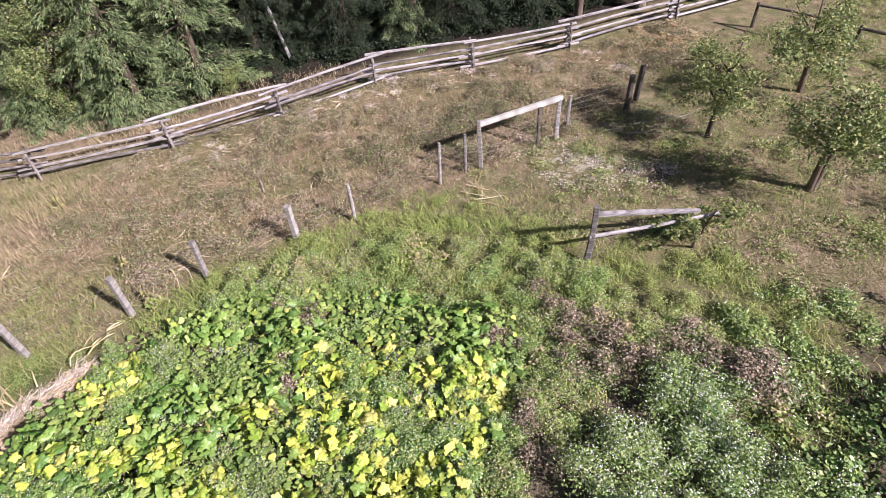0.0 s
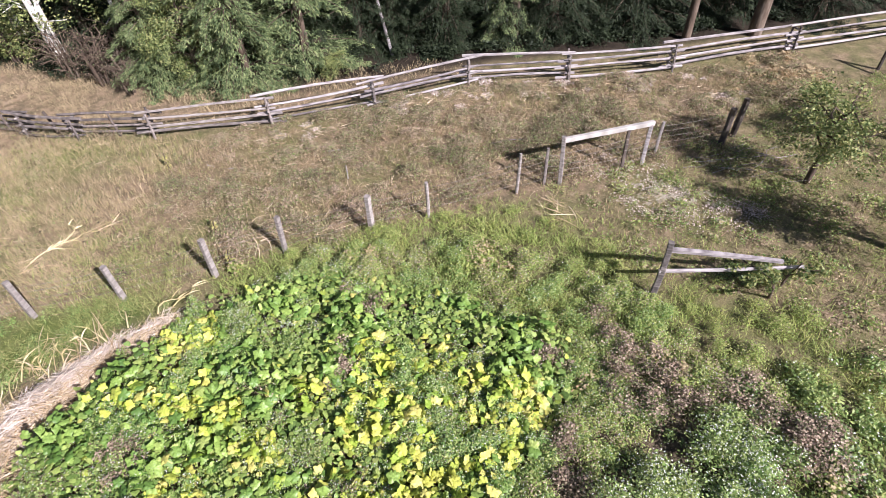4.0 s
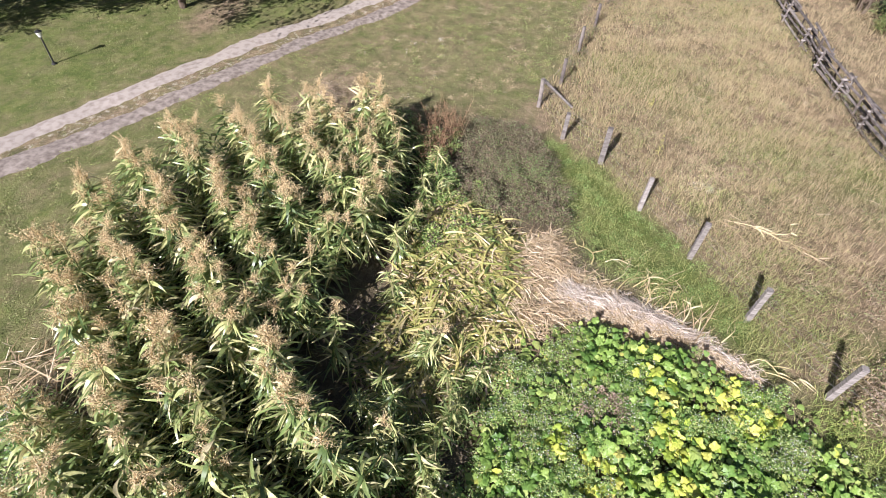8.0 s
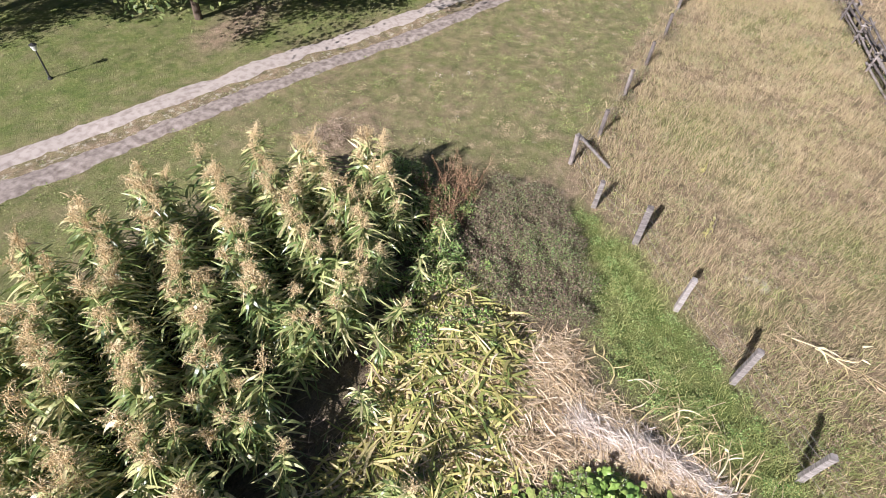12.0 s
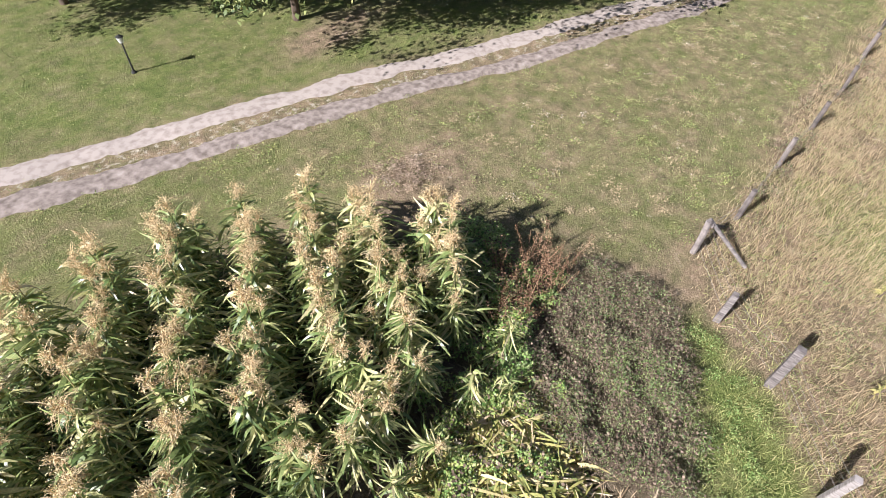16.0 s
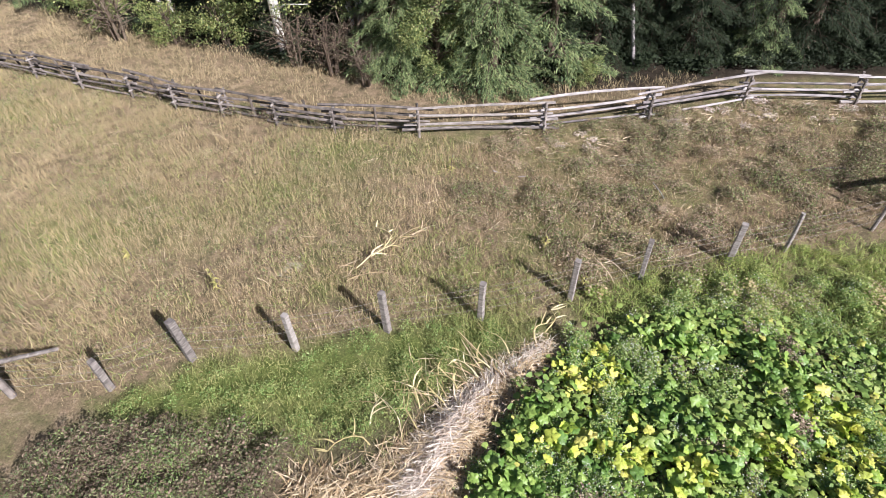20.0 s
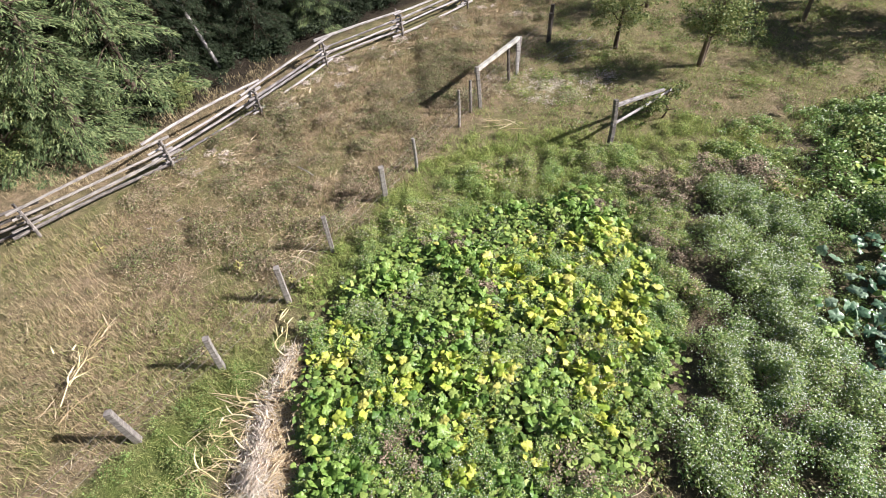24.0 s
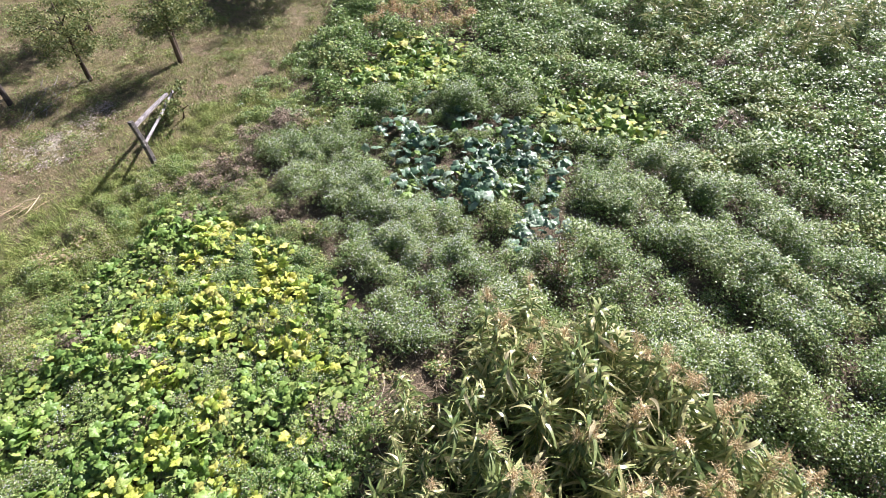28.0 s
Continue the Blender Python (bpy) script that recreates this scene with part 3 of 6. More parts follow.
def build_ground():
    gx, gy = axis(-48, 30, 0.32), axis(-32, 40, 0.32)
    x, y = np.meshgrid(gx, gy, indexing="ij")
    x, y = x.ravel(), y.ravel()
    z = ground_z(x, y)
    v = np.stack([x, y, z], 1)
    nx, ny = len(gx), len(gy)
    i, j = np.meshgrid(np.arange(nx - 1), np.arange(ny - 1), indexing="ij")
    k = (i * ny + j).ravel()
    f = np.stack([k, k + ny, k + ny + 1, k + 1], 1)
    me = mesh_np("ground", v, f, M_GROUND, smooth=True)
    dry = np.full(len(x), 0.6)
    earth = np.zeros(len(x))
    pale = np.zeros(len(x))

    def soft(poly, reach):
        d = depth_in(x, y, poly)
        return np.clip(0.5 + np.where(inside(x, y, poly), d, -d) / (2 * reach), 0, 1)

    for poly, amount in ((MEADOW_W, 1.0), (MEADOW_N, 0.88), (ORCHARD, 0.6), (VERGE, 0.5), (LAWN, 0.41), (LAWN_S, 0.34), (LUSH, 0.2)):
        w = soft(poly, 0.5)
        dry = dry * (1 - w) + amount * w
    patches = LAT[2].at(x + 120, y + 120, 4.5) * 0.6 + LAT[3].at(x + 120, y + 120, 1.9) * 0.4
    w = np.maximum(soft(MEADOW_W, 0.8), soft(MEADOW_N, 0.8))
    dry = dry + w * (patches - 0.6) * 1.3
    w = soft(BEHIND_RAIL, 0.5)
    dry = dry * (1 - w) + 0.85 * w
    near = soft(P((-16, -9), (-12, -9), (-12, -1), (-16, 0), (-30, 2), (-30, -1)), 2.0)
    dry += 0.13 * near
    w = soft(GARDEN, 0.8)
    earth = np.maximum(earth, w * 0.62)
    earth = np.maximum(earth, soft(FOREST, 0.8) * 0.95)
    heap = np.exp(-(((x - -13.5 * S) / 1.3) ** 2 + ((y - -5.8 * S) / 0.9) ** 2))
    dry = np.clip(dry + heap, 0, 1)
    pale = np.maximum(pale, 0.28 * soft(LAWN, 1.0) * (x < -11.5 * S))
    pale = np.maximum(pale, 0.28 * soft(MEADOW_N, 1.0))
    pale = np.maximum(pale, 0.24 * soft(MEADOW_W, 1.0))
    pale = np.maximum(pale, 0.62 * np.exp(-(((x - -12.75 * S) / 0.6) ** 2 + ((y - 4.65 * S) / 0.6) ** 2)))
    pale = np.maximum(pale, 0.6 * np.exp(-(((x - 1.9 * S) / 2.2) ** 2 + ((y - 12.6 * S) / 1.5) ** 2)))
    pale = np.maximum(pale, 0.6 * np.exp(-(((x - 2.6 * S) / 1.0) ** 2 + ((y - 18.0 * S) / 0.8) ** 2)))
    centre = smooth_line(ROAD, 0.6)
    for cx, cy in centre:
        m = (np.abs(x - cx) < 2) & (np.abs(y - cy) < 2)
        d2 = (x[m] - cx) ** 2 + (y[m] - cy) ** 2
        pale[m] = np.maximum(pale[m], 0.48 * np.exp(-d2 / 0.8))
        dry[m] = np.maximum(dry[m], 0.75 * np.exp(-d2 / 0.7))
    pink = np.exp(-(((x - -17.5 * S) / 4.0) ** 2 + ((y - -12.0 * S) / 1.5) ** 2))
    dry = np.maximum(dry, 0.8 * pink)
    col = me.color_attributes.new("growth", "FLOAT_COLOR", "POINT")
    # Alpha marks the forest floor that gets the humus with painted shade.
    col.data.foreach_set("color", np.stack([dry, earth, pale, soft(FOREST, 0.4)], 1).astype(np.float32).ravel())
    return tagged(new("ground", me), "gently uneven ground of dry meadow, lawn and garden earth", "ground", kind="structure")


build_ground()


def build_road():
    line = smooth_line(ROAD, 0.18)
    way = unit(np.gradient(line, axis=0))
    side = np.stack([-way[:, 1], way[:, 0]], 1)
    road = thing("gravel_road", label="two pale gravel wheel tracks with worn grass between them", category="road", kind="structure")
    for off, half in ((-0.64, 0.36), (0.64, 0.38)):
        n = len(line)
        e = (LAT[2].at(np.arange(n) + 7 * off, np.zeros(n), 5.0) - 0.5) * 0.26 + RNG.normal(0, 0.03, n)
        g = (LAT[3].at(np.arange(n) + 9 * off, np.zeros(n), 5.0) - 0.5) * 0.26 + RNG.normal(0, 0.03, n)
        rows = []
        for u in np.linspace(-1, 1, 5):
            c = line + side * (off + u * half + np.where(u > 0, e, g) * abs(u))[:, None]
            z = ground_z(c[:, 0], c[:, 1]) + 0.05 - 0.05 * abs(u) ** 4
            rows.append(np.column_stack([c, z]))
        v = np.stack(rows, 1).reshape(-1, 3)
        k = (np.arange(n - 1)[:, None] * 5 + np.arange(4)[None]).ravel()
        part("wheel_track", mesh_np("wheel_track", v, np.stack([k, k + 1, k + 6, k + 5], 1), M_GRAVEL, smooth=True), road)


build_road()


def build_drive():
    """A narrower gravel drive that forks off the road across the far lawn."""
    line = smooth_line(DRIVE, 0.25)
    way = unit(np.gradient(line, axis=0))
    side = np.stack([-way[:, 1], way[:, 0]], 1)
    n = len(line)
    rows = []
    for u in np.linspace(-1, 1, 5):
        c = line + side * (u * 0.8 + RNG.normal(0, 0.03, n) * abs(u))[:, None]
        rows.append(np.column_stack([c, ground_z(c[:, 0], c[:, 1]) + 0.05 - 0.05 * abs(u) ** 4]))
    v = np.stack(rows, 1).reshape(-1, 3)
    k = (np.arange(n - 1)[:, None] * 5 + np.arange(4)[None]).ravel()
    tagged(new("gravel_drive", mesh_np("gravel_drive", v, np.stack([k, k + 1, k + 6, k + 5], 1), M_GRAVEL, smooth=True)), "pale gravel drive crossing the far lawn", "road", kind="structure")


build_drive()


def band(line, half):
    """Outline of a strip along a line."""
    q = smooth_line(line, 1.2)
    way = unit(np.gradient(q, axis=0))
    side = np.stack([-way[:, 1], way[:, 0]], 1) * half
    return np.concatenate([q + side, (q - side)[::-1]])


def grass(name, poly, per_m2, tall, wide, mat, label, lean=0.5, droop=0.35, without=(), ragged=0.3, clump=0.9, segs=2):
    x, y = scatter(poly, per_m2, without, ragged)
    c = LAT[4].at(x + 60, y + 60, clump) * 0.6 + LAT[5].at(x + 60, y + 60, clump * 0.35) * 0.4
    keep = rnd(0, 1, len(x)) < np.clip(c * 2.4 - 0.45, 0.08, 1)
    x, y, c = x[keep], y[keep], c[keep]
    n = len(x)
    way = unit(np.column_stack([RNG.normal(0, lean, n), RNG.normal(0, lean, n), np.ones(n)]))
    h = rnd(tall[0], tall[1], n) * (0.5 + c)
    v, f = strips(np.column_stack([x, y, ground_z(x, y) - 0.01]), way, h, wide * rnd(0.6, 1.4, n), droop * rnd(0.3, 1.5, n), segs)
    return tagged(new(name, mesh_np(name, v, f, mat)), label, "grass", kind="stuff")


grass("dry_meadow_grass", MEADOW_W, 560, (0.1, 0.34), 0.01, M_DRY_GRASS, "tall dry tan and ochre meadow grass", 0.33, clump=0.8)
grass("rusty_meadow_grass", MEADOW_W, 80, (0.22, 0.5), 0.009, M_RUST_GRASS, "tall rust-tinted seeding grass in the dry meadow", 0.22, 0.2, clump=1.3)
grass("rusty_meadow_grass", MEADOW_N, 70, (0.12, 0.4), 0.009, M_RUST_GRASS, "rust-tinted seeding grass between the fences", 0.4, 0.3, clump=1.1)
grass("grey_meadow_grass", MEADOW_N, 560, (0.07, 0.3), 0.01, M_GREY_GRASS, "sparse greyish tan meadow grass between the fences", 0.5, clump=0.7)
grass("green_tufts", MEADOW_N, 100, (0.1, 0.3), 0.016, M_LUSH, "scattered green tufts in the dry meadow", 0.7, clump=1.6)
grass("green_tufts", MEADOW_W, 110, (0.1, 0.35), 0.016, M_LUSH, "scattered green tufts in the dry meadow", 0.6, clump=2.1)
grass("tan_grass", BEHIND_RAIL, 240, (0.12, 0.42), 0.014, M_DRY_GRASS, "tall tan grass behind the rail fence", 0.4)
grass("lush_grass", LUSH, 1000, (0.1, 0.36), 0.011, M_LUSH, "lush bright green grass beside the wire fence", 0.6, clump=0.9, ragged=0.5)
grass("verge_grass", VERGE, 800, (0.15, 0.4), 0.014, M_VERGE, "yellow-green grass on the garden verge", 0.6, clump=0.7)
grass("lush_tufts", P((-9.9, 4.3), (-10.5, 5.9), (-9.5, 7.0), (-8.3, 7.1), (-7.2, 7.0), (-7.4, 6.0), (-8.1, 4.5)), 800, (0.12, 0.4), 0.012, M_LUSH, "green grass growing through the wire fence", 0.5, ragged=0.5, clump=0.6)
grass("orchard_grass", ORCHARD, 170, (0.05, 0.22), 0.016, M_GREY_GRASS, "thin worn grass under the orchard trees", 0.8, clump=0.6)
grass("orchard_tufts", ORCHARD, 150, (0.08, 0.25), 0.016, M_VERGE, "greener tufts under the orchard trees", 0.7, clump=1.5)
grass("lawn_grass", LAWN, 280, (0.04, 0.12), 0.012, M_LAWN, "short mown green lawn grass", 0.8, clump=0.6)
grass("pale_tufts", LAWN, 70, (0.04, 0.13), 0.011, M_DRY_GRASS, "pale dry tufts in the lawn", 1.2, clump=0.7)
grass("road_lawn_grass", LAWN_S, 70, (0.04, 0.12), 0.02, M_LAWN, "short green lawn grass beyond the road", 0.8, without=(band(DRIVE, 0.8),))
grass("road_tufts", band(ROAD, 0.2), 150, (0.03, 0.12), 0.016, M_LAWN, "worn green tufts between the wheel tracks", 0.8, ragged=0.1)


def weeds(name, poly, per_m2, tall, leaf, mats, share, label, without=(), clump=6.0, reach=(0.12, 0.3), rows=None, deep=0.6, flat=0.4, aspect=0.5):
    """Many separate plants, each a ragged dome of small leaves on stems. mats[0] leaf, mats[1] on top, others by share."""
    px, py = scatter(poly, clump, without, 0.18)
    if len(px) < 2:
        px, py = poly[:2, 0], poly[:2, 1]
    c = 0.6 * LAT[0].at(px + 90, py + 90, 1.7) + 0.4 * LAT[2].at(px + 90, py + 90, 0.6)
    c = np.clip(c * 1.8 - 0.4, 0, 1)
    high = tall[0] + (tall[1] - tall[0]) * np.clip(0.6 * c + 0.5 * rnd(0, 1, len(px)) - 0.05, 0, 1)
    if rows is not None:
        a, spacing, first, edge = rows
        off = (px * math.cos(a) + py * math.sin(a)) - first + 1.1 * (LAT[1].at(px + 50, py + 50, 2.5) - 0.5)
        wave = np.clip(1.25 - 1.25 * np.cos(off / spacing * 2 * math.pi), 0.22, 1)
        fade = np.clip((np.hypot(px, py + 4) - edge) / 4, 0, 1) * 0.75
        high = high * (wave * (1 - fade) + fade)
    wide = rnd(reach[0], reach[1], len(px)) * (0.6 + 0.6 * high / tall[1])
    tone = 0.5 * rnd(0, 1, len(px)) + 0.5 * np.clip(LAT[4].at(px + 33, py + 33, 1.1) * 1.6 - 0.3, 0, 1)
    n = int(per_m2 * len(px) / clump)
    p = wide ** 2 * (0.3 + high / tall[1])
    i = RNG.choice(len(px), n, p=p / p.sum())
    d = RNG.normal(0, 0.55, (n, 2)) * wide[i][:, None]
    q = (d ** 2).sum(1) / wide[i] ** 2
    x, y = px[i] + d[:, 0], py[i] + d[:, 1]
    level = ground_z(x, y)
    top = high[i] * (0.45 + 0.55 * np.exp(-0.75 * q)) * rnd(0.8, 1.12, n)
    z = level + top * (1 - deep * rnd(0, 1, n) ** 2) + 0.02
    kind = np.clip(0.5 * rnd(0, 1, n) + 0.5 * tone[i], 0, 0.999)
    kind = np.argsort(np.argsort(kind)) / n
    groups, lo = [], 0.0
    for m, s in enumerate(share):
        pick = (kind >= lo) & (kind < lo + s)
        lo += s
        size = leaf[m] * rnd(0.55, 1.55, pick.sum())
        cc = np.column_stack([x, y, z])[pick]
        if m == 1:
            cc[:, 2] = level[pick] + top[pick] + rnd(-0.02, 0.08, pick.sum())
        v, f = bits(cc, size, aspect if m != 1 else 0.9, flat if m != 1 else 0.25)
        groups.append((v, f, m))
    k = len(px)
    stem = np.repeat(np.arange(k), 3)
    s = len(stem)
    v, f = strips(np.column_stack([px[stem], py[stem], ground_z(px[stem], py[stem])]), unit(np.column_stack([RNG.normal(0, 0.3, s), RNG.normal(0, 0.3, s), np.ones(s)])), high[stem] * rnd(0.8, 1.25, s), 0.012, 0.2, 2)
    groups.append((v, f, 0))
    v, f, ix = merge(groups)
    return tagged(new(name, mesh_np(name, v, f, mats, ix)), label, "weeds", kind="stuff")


WHITE = (M_WEED_GREY, M_FLOWER, M_WEED)
weeds("white_flowered_weeds", WEED_STRIP, 4800, (0.3, 0.85), (0.05, 0.024, 0.05), WHITE, (0.56, 0.15, 0.29), "grey-green weeds dotted with tiny white flowers in the garden", clump=12, reach=(0.18, 0.38))
FURROWS = (math.atan2(-0.48, 0.87), 2.12 * S, 1.7 * S, 7)
NEAR_ROWS = P((0.2, -1.2), (2.3, -1.7), (3.4, 3.9), (6.5, 4.6), (8, 1), (7.2, -5), (4.6, -10.5), (1.5, -10.8), (-2.8, -7.0), (-2.4, -5.4), (-1.1, -3.9), (-0.1, -2.4))
weeds("weed_rows", NEAR_ROWS, 3000, (0.25, 1.15), (0.06, 0.026, 0.06), WHITE, (0.58, 0.11, 0.31), "dense grey-green weeds with small white flowers in old furrows", (DARK_SQUASH, DARK_SQUASH_B, FAR_YELLOW, FAR_YELLOW_B), 9, (0.2, 0.46), FURROWS)
weeds("weed_rows", WEED_EAST, 700, (0.2, 0.9), (0.11, 0.04, 0.11), WHITE, (0.4, 0.04, 0.56), "dense green weeds with small white flowers in old furrows", (NEAR_ROWS, DARK_SQUASH, DARK_SQUASH_B, FAR_YELLOW, FAR_YELLOW_B, ORANGE_BAND), 6, (0.25, 0.6), FURROWS)
weeds("withered_weeds", DARK_WEED, 5200, (0.35, 0.62), (0.06, 0.04, 0.045), (M_DARKWEED, M_DARKWEED, M_WEED), (0.62, 0.12, 0.26), "withered grey-brown weeds in a low dome", clump=22, reach=(0.14, 0.28), flat=0.9, aspect=0.22)
weeds("squash_bed_weeds", SQUASH, 3600, (0.12, 0.46), (0.044, 0.02, 0.044, 0.036), (M_WEED, M_FLOWER, M_WEED_YELLOW, M_DARKWEED), (0.56, 0.06, 0.24, 0.14), "low green and yellowing weeds among the squash vines", clump=11, reach=(0.12, 0.26))
weeds("verge_weeds", GREEN_WEEDS, 4600, (0.1, 0.42), (0.04, 0.018, 0.04, 0.04, 0.036), (M_WEED, M_FLOWER, M_WEED_YELLOW, M_VERGE, M_ROSY), (0.3, 0.03, 0.34, 0.2, 0.13), "leafy green weeds between the squash and the verge", clump=10)
weeds("verge_weeds", VERGE, 1600, (0.08, 0.32), (0.036, 0.024, 0.036), (M_VERGE, M_DARKWEED, M_WEED_YELLOW), (0.5, 0.08, 0.42), "yellowing weeds in the verge grass", (GREEN_WEEDS,), clump=3)
weeds("corn_foot_weeds", CORN_FOOT, 900, (0.05, 0.28), (0.06, 0.05, 0.07), (M_WEED, M_STRAW, M_STRAW_GREEN), (0.55, 0.1, 0.35), "low weeds and dry litter at the edge of the corn", clump=8)
weeds("tall_weeds", CORN_WEST, 1600, (0.2, 0.75), (0.07, 0.05, 0.06), (M_WEED, M_DARKWEED, M_WEED_YELLOW), (0.62, 0.12, 0.26), "tall dark green weeds beside the corn", clump=9)
weeds("lush_weeds", LUSH, 1300, (0.1, 0.32), (0.034, 0.024, 0.034), (M_WEED, M_LUSH, M_LUSH), (0.5, 0.2, 0.3), "leafy weeds in the lush grass", clump=6)
VERGE_EAST = P((3.2, 7.0), (5, 8.4), (8, 8.8), (12, 8.6), (10, 7.6), (7, 6.6), (5.6, 5.4), (4.6, 5.4))
weeds("verge_weeds", VERGE_EAST, 900, (0.1, 0.4), (0.07, 0.03, 0.07), WHITE, (0.6, 0.06, 0.34), "green weeds along the edge of the garden", clump=7)
grass("verge_grass", VERGE_EAST, 260, (0.15, 0.4), 0.016, M_VERGE, "yellow-green grass on the garden verge", 0.6, clump=0.7)
weeds("squash_bed_weeds", DARK_SQUASH, 1800, (0.12, 0.42), (0.045, 0.022, 0.045), WHITE, (0.7, 0.1, 0.2), "low weeds under the blue-green squash leaves", clump=7)
weeds("squash_bed_weeds", FAR_YELLOW, 500, (0.1, 0.35), (0.08, 0.03, 0.08), WHITE, (0.5, 0.08, 0.42), "low weeds under the yellowing squash leaves", clump=6)
weeds("squash_bed_weeds", FAR_YELLOW_B, 500, (0.1, 0.35), (0.08, 0.03, 0.08), WHITE, (0.5, 0.08, 0.42), "low weeds under the yellowing squash leaves", clump=6)
weeds("green_row_weeds", P((2.9, -5.2), (3.2, -5.4), (2.1, -8.2), (1.7, -8.2)), 1500, (0.4, 0.8), (0.08, 0.05), (M_LUSH, M_WEED), (0.8, 0.2), "bright green weeds along a furrow", clump=9)
weeds("orange_weeds", ORANGE_BAND, 1300, (0.3, 0.8), (0.06, 0.05, 0.06), (M_ORANGE, M_DRY_GRASS, M_WEED_YELLOW), (0.5, 0.15, 0.35), "rust-orange dry weeds behind the garden")
# Near-black leaf bits paint the shade on the floor between the trees.
weeds("forest_undergrowth", P((-30, 12.8), (-20, 12.9), (-14, 13.6), (-10, 15.4), (-7.2, 17.4), (-4, 19.6), (0, 21.4), (6, 25.5), (3, 27), (-3, 24.5), (-9, 21), (-14, 18), (-22, 17), (-30, 17)), 320, (0.1, 0.6), (0.12, 0.1), (M_NEEDLE_SHADED, M_NEEDLE_SHADED), (0.85, 0.15), "forest floor undergrowth with shade painted into its leaf colour", clump=3, reach=(0.2, 0.5))


def spot(x, y, r):
    t = np.arange(9) * 2 * math.pi / 9
    q = r * rnd(0.7, 1.2, 9)
    return np.column_stack([x + q * np.cos(t), y + q * np.sin(t)]) * S


for x, y, r in ((0.7, 6.8, 0.55), (-3.6, 6.6, 0.5), (1.3, 7.6, 0.4), (-2.9, 5.2, 0.45), (-4.0, 4.2, 0.4), (-5.4, 2.6, 0.4), (2.6, 6.9, 0.6), (4.1, 7.0, 0.8), (-3.1, 1.1, 0.4), (1.2, 0.7, 0.45), (9.6, -3.4, 1.0), (11.5, -5.6, 1.1), (8.4, -5.6, 0.8), (1.1, 5.0, 0.4), (1.9, 6.9, 0.5), (4.6, 6.6, 0.6), (2.0, -1.6, 0.7)):
    weeds("withered_weeds", spot(x, y, r), 2400, (0.3, 0.5), (0.045, 0.035), (M_DARKWEED, M_ROSY), (0.75, 0.25), "withered brown weeds among the green", clump=9)
for x, y, r in ((6.0, -4.6, 0.9), (9.2, -6.4, 1.1), (10.4, 0.4, 1.0), (12.2, -3.4, 1.2), (5.0, -8.4, 0.8), (8.0, 6.9, 0.8), (14.0, 1.0, 1.2)):
    weeds("green_weeds", spot(x, y, r), 700, (0.35, 0.85), (0.1, 0.08, 0.1), (M_LUSH, M_WEED, M_WEED_YELLOW), (0.6, 0.15, 0.25), "bright green weeds rising from the rest", clump=5, reach=(0.2, 0.45))
for x, y, r in ((-3.1, 3.3, 0.6), (-4.4, 5.4, 0.5), (-4.6, 2.2, 0.5), (-2.4, 4.4, 0.4), (-5.6, 5.2, 0.4)):
    weeds("white_flowered_weeds", spot(x, y, r), 1700, (0.3, 0.55), (0.042, 0.02), (M_WEED_GREY, M_FLOWER), (0.88, 0.12), "grey-green weeds dotted with tiny white flowers in the garden", clump=9)
weeds("meadow_weeds", MEADOW_N, 1300, (0.04, 0.36), (0.05, 0.04, 0.045, 0.055, 0.05), (M_DARKWEED, M_DARKWEED, M_WEED, M_DRY_GRASS, M_ROSY), (0.29, 0.03, 0.19, 0.18, 0.31), "low matted brown and green weeds in the dry meadow", clump=3.0, reach=(0.18, 0.46), aspect=0.36, flat=0.8)
weeds("meadow_weeds", MEADOW_W, 200, (0.04, 0.26), (0.06, 0.05, 0.05, 0.05), (M_DRY_GRASS, M_DARKWEED, M_WEED, M_ROSY), (0.3, 0.06, 0.34, 0.3), "low matted weeds in the tall dry grass", clump=2, reach=(0.12, 0.45), aspect=0.18)
weeds("orchard_weeds", ORCHARD, 300, (0.03, 0.22), (0.06, 0.05, 0.06, 0.06), (M_VERGE, M_DRY_GRASS, M_WEED, M_ROSY), (0.34, 0.04, 0.38, 0.24), "low tufts and fallen leaves under the orchard trees", clump=3, reach=(0.12, 0.4), aspect=0.34, flat=0.7)
weeds("lawn_weeds", LAWN, 60, (0.02, 0.08), (0.05, 0.04, 0.05), (M_LAWN, M_LAWN, M_VERGE), (0.66, 0.04, 0.3), "small leafy and dry tufts in the lawn", clump=2, reach=(0.1, 0.3), aspect=0.4)
weeds("pale_lawn_clumps", P((-30, 1.2), (-15.2, -0.6), (-13.8, -1.6), (-13.2, -5), (-12.4, -7.4), (-16, -6.6), (-22, -4), (-30, -1.2)), 60, (0.01, 0.05), (0.05, 0.03), (M_DRY_GRASS, M_STRAW_WHITE), (0.9, 0.1), "bleached clumps of cut grass on the lawn", clump=1.5, reach=(0.08, 0.24), flat=0.15)
weeds("rosy_weeds", spot(-13.45, -5.8, 0.75), 1300, (0.06, 0.25), (0.05, 0.04, 0.04), (M_ROSY, M_ROSY, M_DRY_GRASS), (0.8, 0.1, 0.1), "reddish dry weeds in a low mat beside the corn", clump=9, aspect=0.25)
weeds("rosy_weeds", spot(-12.75, 4.65, 0.4), 500, (0.03, 0.12), (0.05, 0.04, 0.04), (M_ROSY, M_ROSY, M_DRY_GRASS), (0.8, 0.1, 0.1), "reddish dry weeds in a thin patch of the meadow", clump=6, aspect=0.25)
